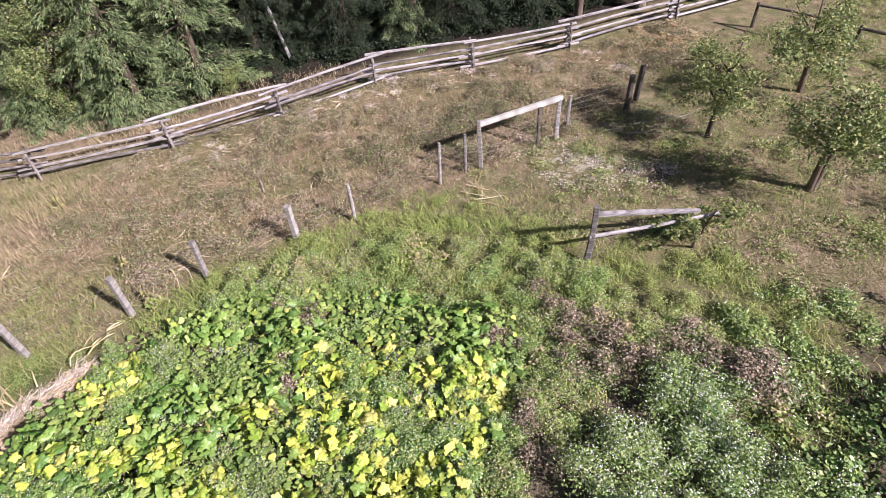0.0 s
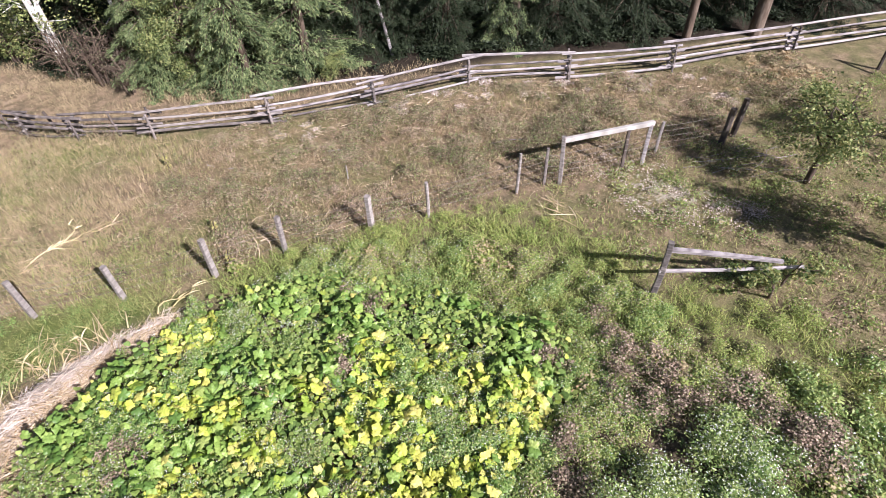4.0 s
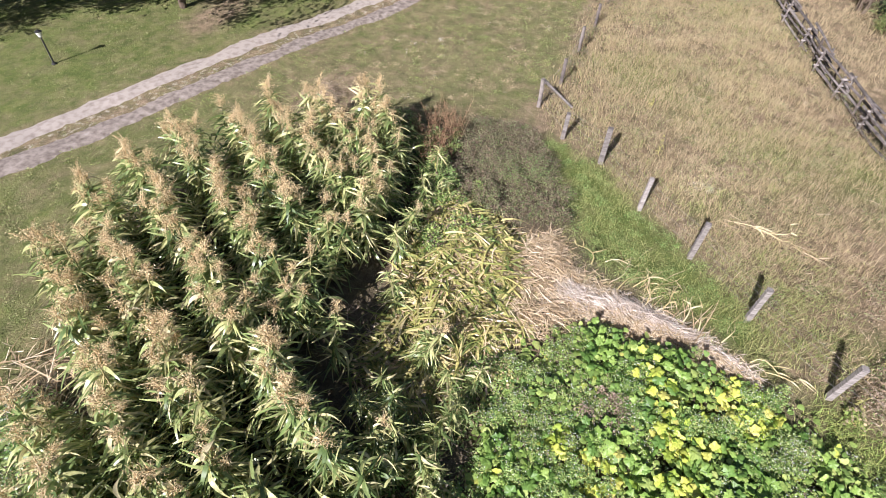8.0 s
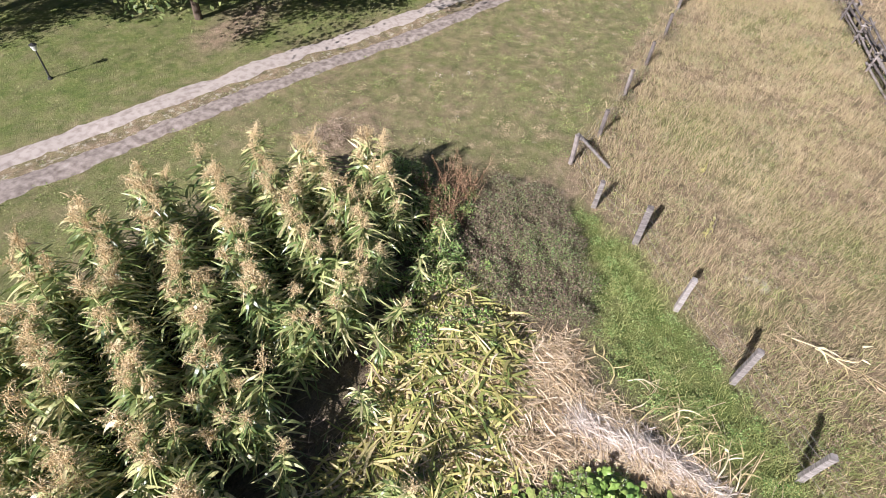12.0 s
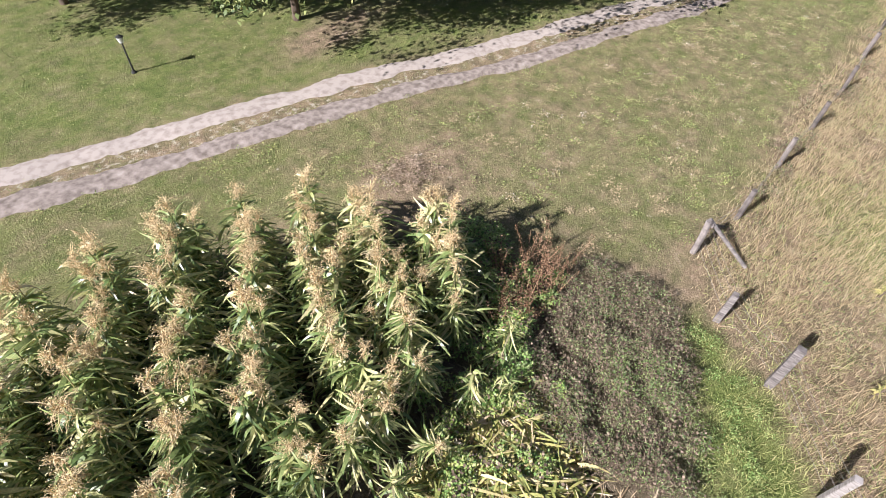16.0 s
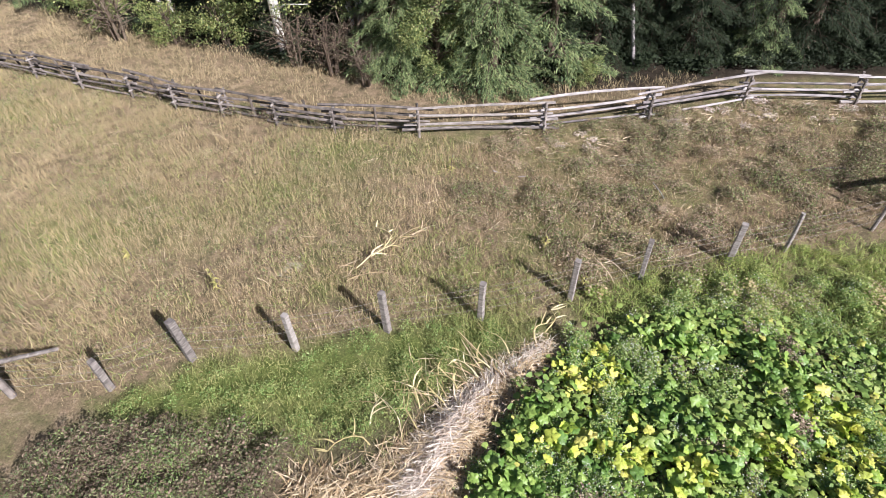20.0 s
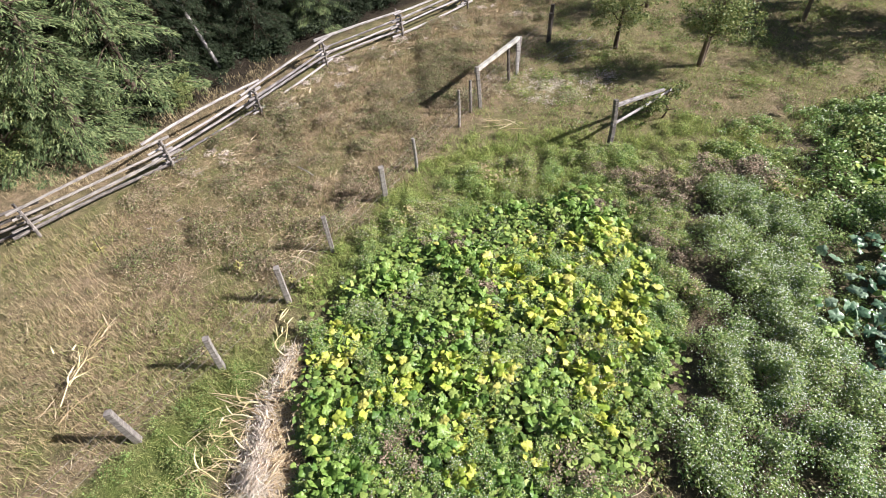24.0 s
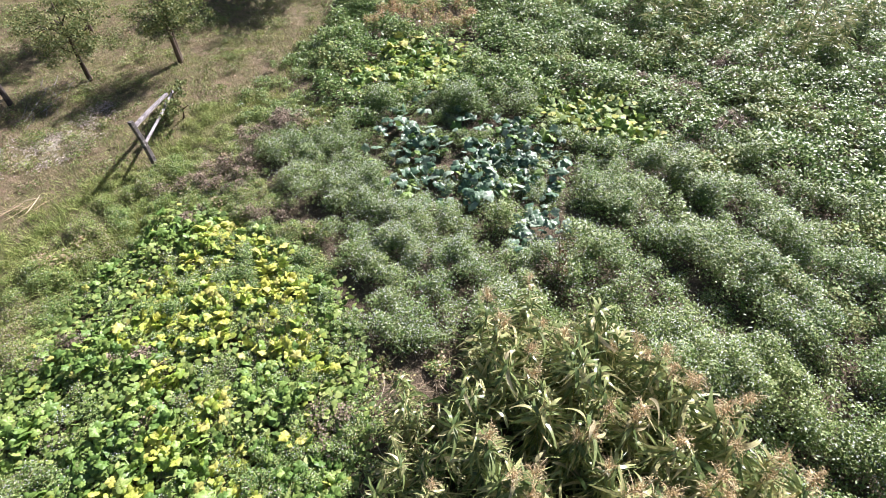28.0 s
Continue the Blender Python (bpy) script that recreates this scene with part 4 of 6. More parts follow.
weeds("fence_line_weeds", P((-15.1, 0.25), (-16.6, 0.75), (-21.3, 1.5), (-26.4, 2.15), (-32, 2.75), (-32, 2.3), (-26.4, 1.65), (-21.3, 1.0), (-16.6, 0.25), (-15.0, -0.25)), 420, (0.08, 0.5), (0.08, 0.05, 0.06), (M_DARKWEED, M_DARKWEED, M_DRY_GRASS), (0.7, 0.1, 0.2), "grey dead grass and weeds caught along the pasture wire", clump=5, reach=(0.12, 0.28), flat=1.2, aspect=0.16)
weeds("orange_weeds", spot(4.2, 19.6, 1.3), 420, (0.05, 0.3), (0.07, 0.06), (M_ORANGE, M_DRY_GRASS), (0.6, 0.4), "rust-orange dry grass at the end of the rail fence", clump=4, aspect=0.2)
for x, y in ((-9.3, 11.9), (-8.3, 12.7), (-7.0, 13.7), (-6.2, 14.4), (-5.0, 15.6), (-4.2, 16.1), (-2.8, 16.8), (-1.4, 17.3), (0.3, 18.3), (2.2, 18.5), (3.0, 18.0)):
    weeds("bark_chips", spot(x, y, rnd(0.4, 0.7)), 420, (0.01, 0.07), (0.09, 0.05), (M_CHIP, M_CHIP), (0.95, 0.05), "pale bark and wood chips lying along the rail fence", clump=5, reach=(0.1, 0.3), flat=0.15, aspect=0.3)
for x, y, r in ((1.5, 6.6, 0.5), (2.4, 7.4, 0.5), (-1.6, 8.8, 0.6), (-4.4, 8.0, 0.6), (0.7, 3.6, 0.35), (5.2, 6.0, 0.6), (-6.6, 7.0, 0.4)):
    weeds("yellow_weeds", spot(x, y, r), 1100, (0.15, 0.4), (0.07, 0.05, 0.06), (M_VERGE, M_DRY_GRASS, M_ORANGE), (0.72, 0.22, 0.06), "yellow and orange dry growth at the garden edge", clump=7)


def lying_straws(poly, per_m2, mat, label):
    x, y = scatter(poly, per_m2)
    n = len(x)
    g = rnd(0, 6.28, n)
    v, f = strips(np.column_stack([x, y, ground_z(x, y) + rnd(0.03, 0.12, n)]), unit(np.column_stack([np.cos(g), np.sin(g), rnd(-0.05, 0.2, n)])), rnd(0.12, 0.5, n), rnd(0.006, 0.016, n), rnd(0, 0.3, n), 3, 0.3, 0.4, 0.3)
    tagged(new("lying_straw", mesh_np("lying_straw", v, f, mat)), label, "straw", kind="stuff")


weeds("leaf_litter", P((-0.2, 13.2), (1.6, 13.9), (4.1, 13.1), (3.7, 11.8), (1.2, 11.3)), 260, (0.01, 0.06), (0.045, 0.03), (M_CHIP, M_CHIP), (0.96, 0.04), "pale dry leaf litter on bare worn ground", clump=4, reach=(0.15, 0.4), flat=0.2, aspect=0.6)
lying_straws(MEADOW_N, 26, M_STRAW, "pale dry stalks lying in the meadow")
lying_straws(MEADOW_W, 8, M_STRAW, "pale dry stalks lying in the tall meadow grass")
lying_straws(CORN_FOOT, 40, M_STRAW, "dry stalks lying at the edge of the corn")

# ---- fences ----
RAIL_LINE = P((-34, 8.0), (-30.4, 8.05), (-28.6, 8.15), (-26.6, 8.35), (-24.5, 8.55), (-22.4, 8.85), (-20.6, 8.95), (-18.8, 9.2), (-17.0, 9.5), (-15.2, 9.85), (-12.85, 10.65), (-9.75, 12.4), (-7.25, 14.4), (-4.8, 16.5), (-1.9, 17.75), (1.1, 19.3), (4.7, 21.8), (8.2, 24.2), (12, 26.5))


def build_rail_fence():
    fence = thing("rail_fence", label="long weathered split-rail fence of stacked grey logs", category="fence")
    for k, (a, b) in enumerate(zip(RAIL_LINE[:-1], RAIL_LINE[1:])):
        way = unit(b - a)
        side = np.array([-way[1], way[0]])
        old = k < 10
        mat = M_WOOD_OLD if old else M_WOOD_GREY if k == 10 else M_WOOD_PALE
        shift = 0.1 * (1 if k % 2 else -1)
        for q, h in enumerate((0.16, 0.4, 0.64, 0.9) if old else (0.18, 0.46, 0.74, 1.04)):
            over = 0.25 + rnd(0, 0.3)
            p0, p1 = a - way * over + side * shift, b + way * over + side * shift
            r0, r1 = rnd(0.042, 0.054), rnd(0.034, 0.046)
            if (k + q) % 2:
                r0, r1 = r1, r0
            part("rail", log_mesh("rail", (*p0, gz(*p0) + h + rnd(-0.07, 0.07)), (*p1, gz(*p1) + h + rnd(-0.07, 0.07)), r0, r1, mat, 7, 4, 0.16, 0.045), fence)
        for s in (-0.19, 0.19):
            c = a + side * s + way * rnd(-0.05, 0.05)
            part("stake", log_mesh("stake", (*c, gz(*c) - 0.1), (*(c - side * s * 0.25), gz(*c) + rnd(0.8, 1.0) + (0 if old else 0.12)), 0.045, 0.04, M_WOOD_OLD, 7, 3, 0.12, 0.01), fence)
        for h in (0.28, 0.52, 0.77) if old else (0.32, 0.6, 0.89):
            c0, c1 = a - side * 0.26, a + side * 0.26
            part("cross_block", log_mesh("cross_block", (*c0, gz(*a) + h), (*c1, gz(*a) + h), 0.04, 0.04, M_WOOD_GREY, 6, 1, 0.12, 0.0), fence)
        if old:
            c = (a + b) / 2
            part("stake", log_mesh("stake", (*(c + side * 0.14), gz(*c) - 0.1), (*(c + side * 0.05), gz(*c) + 0.92), 0.05, 0.042, M_WOOD_DARK, 7, 3, 0.12, 0.01), fence)


build_rail_fence()
weeds("fence_line_weeds", band(RAIL_LINE[:11], 0.32), 520, (0.1, 0.55), (0.07, 0.05, 0.06), (M_DARKWEED, M_DARKWEED, M_DRY_GRASS), (0.62, 0.1, 0.28), "dead brown grass and weeds grown through the old rails", clump=6, reach=(0.12, 0.28), flat=1.2, aspect=0.16)

# posts of the wire fence: foot, height, lean of the top, thickness, squared, wood
POSTS = [
    ((-3.33, 9.83), 1.0, (0.0, 0.09), 0.042, False, M_WOOD_GREY),
    ((-4.36, 8.93), 1.02, (0.0, 0.05), 0.062, True, M_WOOD_GREY),
    ((-5.91, 7.6), 1.02, (-0.02, 0.12), 0.05, True, M_WOOD_GREY),
    ((-7.05, 6.5), 1.05, (0.0, 0.06), 0.06, True, M_WOOD_GREY),
    ((-8.44, 5.22), 1.02, (0.02, 0.0), 0.055, True, M_WOOD_GREY),
    ((-9.88, 4.14), 1.0, (-0.08, 0.05), 0.06, True, M_WOOD_GREY),
    ((-11.2, 3.02), 0.95, (-0.05, 0.02), 0.055, True, M_WOOD_GREY),
    ((-12.76, 1.98), 1.05, (-0.08, 0.0), 0.065, True, M_WOOD_GREY),
    ((-13.62, 0.88), 0.8, (0.0, 0.02), 0.06, True, M_WOOD_GREY),
]
LINE_POSTS = [((-15.05, 0.0), 0.9), ((-16.6, 0.5), 0.85), ((-19.0, 0.85), 0.9), ((-21.3, 1.25), 0.85), ((-23.7, 1.65), 0.9), ((-26.4, 1.9), 0.85), ((-29.2, 2.2), 0.9), ((-32, 2.5), 0.9)]


def build_post(foot, tall, lean, thick, square, wood, name="fence_post", label="weathered grey wooden fence post carrying wire", group="wire fence posts"):
    x, y = foot[0] * S, foot[1] * S
    ob = new(name, log_mesh(name, (0, 0, -0.25), (lean[0] * S, lean[1] * S, tall * S), thick * S * (1.3 if square else 1.1), thick * S * (1.22 if square else 1.04), wood, 8, 4, 0.06, 0.008, square))
    ob.location = (x, y, gz(x, y))
    return tagged(ob, label, "fence post", group)


def wire_run(name, points, heights, label="thin rusty wires strung between the posts"):
    """Strands between post places (x, y, base z), a little slack."""
    run = thing(name, label=label, category="wire")
    for h in heights:
        for a, b in zip(points[:-1], points[1:]):
            path = []
            for s in np.linspace(0, 1, 5):
                p = np.array(a) * (1 - s) + np.array(b) * s
                path.append(((p[0], p[1], p[2] + h - 0.04 * math.sin(math.pi * s)), 0.004))
            part("strand", limb_mesh("strand", [path], M_WIRE, 4), run)


for foot, tall, lean, thick, square, wood in POSTS:
    build_post(foot, tall, lean, thick, square, wood)
for k, (foot, tall) in enumerate(LINE_POSTS):
    build_post(foot, tall, (rnd(-0.03, 0.03), rnd(-0.03, 0.03)), 0.055, False, M_WOOD_OLD, label="old round grey post of the pasture fence", group="pasture fence posts")


def foot3(p):
    return (p[0] * S, p[1] * S, gz(p[0] * S, p[1] * S))


wire_run("garden_wire_fence", [foot3(p) for p in [(-1.63, 11.42)] + [q[0] for q in POSTS] + [(-15.05, 0.0)]], (0.35, 0.6, 0.85, 1.02))
wire_run("pasture_wire_fence", [foot3(q[0]) for q in LINE_POSTS], (0.3, 0.55, 0.8))

# corner brace of the pasture fence
brace = new("brace_rail", log_mesh("brace_rail", (0, 0, 0), (0.02 * S, 1.02 * S, -0.74 * S), 0.05, 0.045, M_WOOD_GREY, 7, 3, 0.1, 0.01))
brace.location = (-15.2 * S, -0.02 * S, 0.84 * S)
tagged(brace, "slanting grey wooden brace leaning on the corner post", "fence brace")
brace = new("brace_rail", log_mesh("brace_rail", (0, 0, 0), (-1.0 * S, 0.28 * S, -0.72 * S), 0.05, 0.045, M_WOOD_GREY, 7, 3, 0.1, 0.01))
brace.location = (-15.1 * S, 0.06 * S, 0.8 * S)
tagged(brace, "slanting grey wooden brace leaning on the corner post", "fence brace")


def build_brace_frame():
    """Braced end of the wire fence: two posts under one pale beam."""
    base = P((-0.71, 12.16))[0]
    frame_ob = thing("fence_brace_frame", (*base, gz(*base)), "wooden H-brace of the wire fence under a pale sawn beam", "fence")

    def local(x, y, z):
        return ((x + 0.71) * S, (y - 12.16) * S, z * S)

    part("post", log_mesh("post", local(-0.71, 12.16, -0.2), local(-0.76, 12.36, 1.27), 0.075, 0.07, M_WOOD_GREY, 8, 4, 0.06, 0.01, True), frame_ob)
    part("post", log_mesh("post", local(0.62, 13.2, -0.2), local(0.62, 13.38, 1.1), 0.06, 0.055, M_WOOD_DARK, 8, 3, 0.1, 0.01), frame_ob)
    part("post", log_mesh("post", local(1.08, 13.62, -0.2), local(1.1, 13.78, 1.12), 0.07, 0.065, M_WOOD_PALE, 8, 4, 0.06, 0.01, True), frame_ob)
    part("beam", log_mesh("beam", local(-0.78, 12.38, 1.14), local(1.14, 13.84, 1.14), 0.085, 0.085, M_BEAM, 8, 4, 0.03, 0.004, True), frame_ob, "pale sawn beam")
    return base


build_brace_frame()
build_post((-1.63, 11.42), 1.12, (0.05, 0.12), 0.036, False, M_WOOD_GREY)
build_post((-1.08, 11.98), 1.05, (0.02, 0.1), 0.036, False, M_WOOD_GREY)
build_post((1.34, 14.15), 1.0, (0.03, 0.05), 0.04, False, M_WOOD_GREY)
build_post((2.88, 15.25), 1.05, (0.06, 0.06), 0.075, False, M_WOOD_DARK, label="dark weathered gate post beside its twin")
build_post((3.15, 15.75), 1.1, (0.08, 0.06), 0.075, False, M_WOOD_DARK, label="dark weathered gate post beside its twin")
wire_run("brace_wires", [foot3(p) for p in ((-1.63, 11.45), (-1.06, 12.02), (-0.72, 12.2), (0.62, 13.25), (1.09, 13.68), (1.35, 14.18), (2.88, 15.28))], (0.25, 0.45, 0.65, 0.85, 1.02))


def build_lone_gate():
    """A single post with two fallen rails that meet at their far end in a bush."""
    base = P((1.9, 9.06))[0]
    ob = thing("broken_gate", (*base, gz(*base)), "grey gate post with two sloping rails resting in a bush", "gate")

    def local(x, y, z):
        return ((x - 1.9) * S, (y - 9.06) * S, z * S)

    part("post", log_mesh("post", local(1.9, 9.06, -0.2), local(2.0, 9.3, 1.3), 0.085, 0.08, M_WOOD_GREY, 8, 5, 0.08, 0.02, True), ob)
    part("rail", log_mesh("rail", local(1.98, 9.3, 1.1), local(4.05, 10.1, 0.72), 0.07, 0.055, M_WOOD_PALE, 8, 4, 0.05, 0.01, True), ob, "pale upper rail")
    part("rail", log_mesh("rail", local(1.92, 9.14, 0.66), local(4.5, 10.35, 0.5), 0.05, 0.042, M_WOOD_PALE, 7, 4, 0.1, 0.02), ob, "pale lower rail")


build_lone_gate()


def far_fence():
    fence = thing("orchard_fence", label="low dark pole fence beyond the orchard", category="fence")
    pts = P((7.2, 21.2), (9.6, 19.2), (11.2, 17.9), (12.6, 16.7), (14.4, 15.4), (16.4, 14.2))
    for p in pts:
        part("post", log_mesh("post", (*p, gz(*p) - 0.2), (*p, gz(*p) + 0.95), 0.06, 0.055, M_WOOD_DARK, 7, 3, 0.1, 0.01), fence)
    for a, b in zip(pts[:-1], pts[1:]):
        part("rail", log_mesh("rail", (*a, gz(*a) + 0.85), (*b, gz(*b) + 0.85), 0.05, 0.045, M_WOOD_DARK, 7, 3, 0.1, 0.02), fence)


far_fence()


def lawn_lamp():
    x, y = -12.38 * S, -14.52 * S
    lamp = thing("garden_lamp", (x, y, gz(x, y)), "slim black garden lamp post with a white head", "lamp")
    part("pole", log_mesh("pole", (0, 0, -0.1), (0, 0, 0.98), 0.03, 0.025, M_METAL_BLACK, 10, 3, 0.0, 0.0), lamp)
    part("base", log_mesh("base", (0, 0, -0.02), (0, 0, 0.06), 0.09, 0.06, M_METAL_BLACK, 12, 2, 0.0, 0.0), lamp)
    head = part("head", log_mesh("head", (0, 0, 0.98), (0, 0, 1.16), 0.06, 0.1, M_LAMP_WHITE, 12, 3, 0.0, 0.0), lamp, "white lamp head")
    part("cap", log_mesh("cap", (0, 0, 1.16), (0, 0, 1.22), 0.12, 0.02, M_METAL_BLACK, 12, 2, 0.0, 0.0), head, "black metal cap")


lawn_lamp()

# ---- corn ----
def corn_leaf_mesh(k):
    """An arched leaf with a folded midrib, from the stalk outwards along x."""
    segs, length, wide = 7, rnd(0.4, 0.62), rnd(0.07, 0.1)
    rise, fall = rnd(0.35, 0.75), rnd(0.55, 1.25)
    v = []
    for q in range(segs + 1):
        s = q / segs
        c = np.array([length * s * (1 - 0.25 * s), 0.05 * math.sin(3 * s + k), length * (rise * s - fall * s * s)])
        w = wide * 0.5 * (0.5 + 2.0 * s if s < 0.25 else 1.0) * (1 - max(0, s - 0.35) / 0.67) ** 0.8
        tw = 0.75 * math.sin(2.6 * s + k)
        e = np.array([0, math.cos(tw), math.sin(tw)]) * max(w, 0.004)
        v += [c - e + (0, 0, 0.25 * w), c, c + e + (0, 0, 0.25 * w)]
    f = [(3 * q + i, 3 * q + i + 1, 3 * q + i + 4, 3 * q + i + 3) for q in range(segs) for i in (0, 1)]
    return mesh_np("leaf", np.array(v), np.array(f), M_CORN, smooth=True)


CORN_LEAVES = [corn_leaf_mesh(k) for k in range(10)]


def tassel_mesh():
    n = 26
    a = rnd(0, 6.28, n)
    out = np.concatenate([[0.05], rnd(0.15, 0.95, n - 1)])
    way = unit(np.column_stack([np.cos(a) * out, np.sin(a) * out, np.ones(n)]))
    base = np.column_stack([np.zeros(n), np.zeros(n), rnd(-0.06, 0.16, n)])
    ln = rnd(0.16, 0.34, n)
    droop = rnd(0.2, 1.1, n)
    g = [(*strips(base, way, ln, 0.008, droop, 4, 0.6, None, 0.25), 0)]
    k = 330
    s = rnd(0.2, 1, k)
    i = RNG.integers(0, n, k)
    c = base[i] + way[i] * (ln[i] * s)[:, None] - np.array([0, 0, 1.0]) * (droop[i] * ln[i] * s * s)[:, None] + RNG.normal(0, 0.02, (k, 3))
    g.append((*bits(c, 0.022 * rnd(0.6, 1.5, k), 0.4, 1.2), 0))
    v, f, _ = merge(g)
    return mesh_np("tassel", v, f, M_TASSEL)


def foliage_mesh():
    """The closely set inner leaves of a plant, in one mesh."""
    n = 70
    a = RNG.normal(0, 1.0, n) + math.pi * RNG.integers(0, 2, n)
    h = rnd(0.15, 1.6, n)
    base = np.column_stack([np.zeros((n, 2)), h])
    v, f = strips(base, unit(np.column_stack([np.cos(a), np.sin(a), rnd(-0.2, 0.9, n)])), rnd(0.22, 0.46, n) + 0.14 * (1.6 - h), rnd(0.045, 0.08, n), rnd(0.2, 0.9, n), 6, 0.25, 0.9, 0.4)
    return mesh_np("foliage", v, f, M_CORN_LEAVES)


FOLIAGE = [foliage_mesh() for _ in range(6)]
TASSELS = [tassel_mesh() for _ in range(5)]
STALKS = [log_mesh("stalk", (0, 0, -0.05), (RNG.normal(0, 0.06), RNG.normal(0, 0.06), 1.75), 0.016, 0.008, M_CORN_STALK, 6, 5, 0.05, 0.02) for _ in range(4)]
EAR = log_mesh("ear", (0, 0, 0), (0.07, 0, 0.24), 0.032, 0.014, M_STRAW_GREEN, 8, 3, 0.05, 0.0)


def corn_plant(leaves=8, tasselled=True):
    label = "tall corn plant with arching leaves and a tan tassel" if tasselled else "leafy corn plant with arching leaves and no tassel"
    plant = thing("corn_plant", label=label, category="corn", group="corn rows")
    part("stalk", STALKS[RNG.integers(4)], plant)
    part("foliage", FOLIAGE[RNG.integers(6)], plant)["kind"] = "stuff"
    turn = 0.0
    for k in range(leaves):
        h = 0.25 + 1.4 * k / (leaves - 1)
        turn += math.pi + RNG.normal(0, 0.8)
        sc = rnd(0.8, 1.2) * (1.12 - 0.55 * k / leaves)
        part("leaf", CORN_LEAVES[RNG.integers(10)], plant, m=Matrix.LocRotScale((0, 0, h), Euler((RNG.normal(0, 0.25), rnd(-0.45, 0.25), turn)), (sc, sc, sc)))
    if tasselled:
        part("tassel", TASSELS[RNG.integers(5)], plant, "tan seed tassel", m=pose(0, 0, 1.68, rnd(-9, 9), rnd(-9, 9), rnd(0, 360)) @ Matrix.Scale(rnd(1.0, 1.3), 4))["kind"] = "stuff"
    if rnd(0, 1) < 0.5:
        part("ear", EAR, plant, m=pose(0, 0, 0.85, 0, 0, rnd(0, 360)))
    return plant


CORN_MODELS = [corn_plant() for _ in range(9)] + [corn_plant(9, False) for _ in range(4)]
# rows: offset across, start and end along, both along the sowing lines
CORN_ROWS = [(-1.35, -5.8, -1.9), (-0.4, -9.2, -1.3), (0.5, -10.1, -1.2), (1.5, -10.9, -1.9), (2.54, -11.2, -5.4), (3.6, -11.2, -6.4), (4.7, -11.2, -6.7), (5.7, -10.9, -7.6), (6.7, -10.4, -8.4)]
placed = set()
JOINED = []


def stand_corn(k, m, size):
    if k in placed:
        ob = copy_thing(CORN_MODELS[k], m)
        ob.scale = (size, size, size)
    else:
        placed.add(k)
        CORN_MODELS[k].matrix_basis = m @ Matrix.Scale(size, 4)


def model_arrays(k):
    """One plant's parts as vertices, loops, loop starts and materials."""
    vs, ls, ss, mi, at, lat = [], [], [], [], 0, 0
    for ob in CORN_MODELS[k].children:
        me = ob.data
        v = np.empty(len(me.vertices) * 3, np.float32)
        me.vertices.foreach_get("co", v)
        m = np.array(ob.matrix_basis)
        v = v.reshape(-1, 3) @ m[:3, :3].T + m[:3, 3]
        l = np.empty(len(me.loops), np.int32)
        me.loops.foreach_get("vertex_index", l)
        s = np.empty(len(me.polygons), np.int32)
        me.polygons.foreach_get("loop_start", s)
        which = {M_CORN_STALK: 1, M_TASSEL: 2, M_STRAW_GREEN: 3}.get(me.materials[0], 0)
        vs.append(v), ls.append(l + at), ss.append(s + lat), mi.append(np.full(len(s), which, np.int32))
        at, lat = at + len(v), lat + len(l)
    return [np.concatenate(q) for q in (vs, ls, ss, mi)]


def join_corn():
    """The plants farthest from the walk, as one stand."""
    models = [model_arrays(k) for k in range(len(CORN_MODELS))]
    vs, ls, ss, mi, at, lat = [], [], [], [], 0, 0
    for k, m, size in JOINED:
        v, l, s, w = models[k]
        q = np.array(m)
        vs.append(v * size @ q[:3, :3].T + q[:3, 3]), ls.append(l + at), ss.append(s + lat), mi.append(w)
        at, lat = at + len(v), lat + len(l)
    v, l, s, w = [np.concatenate(q) for q in (vs, ls, ss, mi)]
    me = bpy.data.meshes.new("corn_stand")
    me.vertices.add(len(v))
    me.vertices.foreach_set("co", np.ascontiguousarray(v, np.float32).ravel())
    me.loops.add(len(l))
    me.loops.foreach_set("vertex_index", np.ascontiguousarray(l, np.int32))
    me.polygons.add(len(s))
    me.polygons.foreach_set("loop_start", np.ascontiguousarray(s, np.int32))
    for mt in (M_CORN_LEAVES, M_CORN_STALK, M_TASSEL, M_STRAW_GREEN):
        me.materials.append(mt)
    me.polygons.foreach_set("material_index", np.ascontiguousarray(w, np.int32))
    me.update(calc_edges=True)
    tagged(new("corn_stand", me), "dense stand of tall corn with tan tassels in the outer rows", "corn", kind="stuff")


for across, start, end in CORN_ROWS:
    s = start
    while s < end:
        c = across + RNG.normal(0, 0.09)
        x, y = (0.6 * s - 0.8 * c) * S, (0.8 * s + 0.6 * c) * S
        tilt = 11 if s > end - 1.0 else 4
        size = rnd(0.9, 1.15) * (0.92 if s > end - 1.0 else 1.0) * S
        m = pose(x, y, gz(x, y), RNG.normal(0, tilt), RNG.normal(0, tilt), 143 + RNG.normal(0, 14) + 180 * RNG.integers(2))
        bare = rnd(0, 1) < (0.75 if s > -3.6 else 0.3 if s > -5.5 else 0.02)
        k = 9 + RNG.integers(4) if bare else RNG.integers(9)
        if across > 4.0:
            JOINED.append((k, m, size))
        else:
            stand_corn(k, m, size)
        s += rnd(0.12, 0.21)


for _ in range(34):
    x, y = rnd(12.6, 16.0) * S, rnd(-9.5, -2.0) * S
    JOINED.append((9 + RNG.integers(4), pose(x, y, gz(x, y), RNG.normal(0, 5), RNG.normal(0, 5), rnd(0, 360)), rnd(0.7, 0.95) * S))


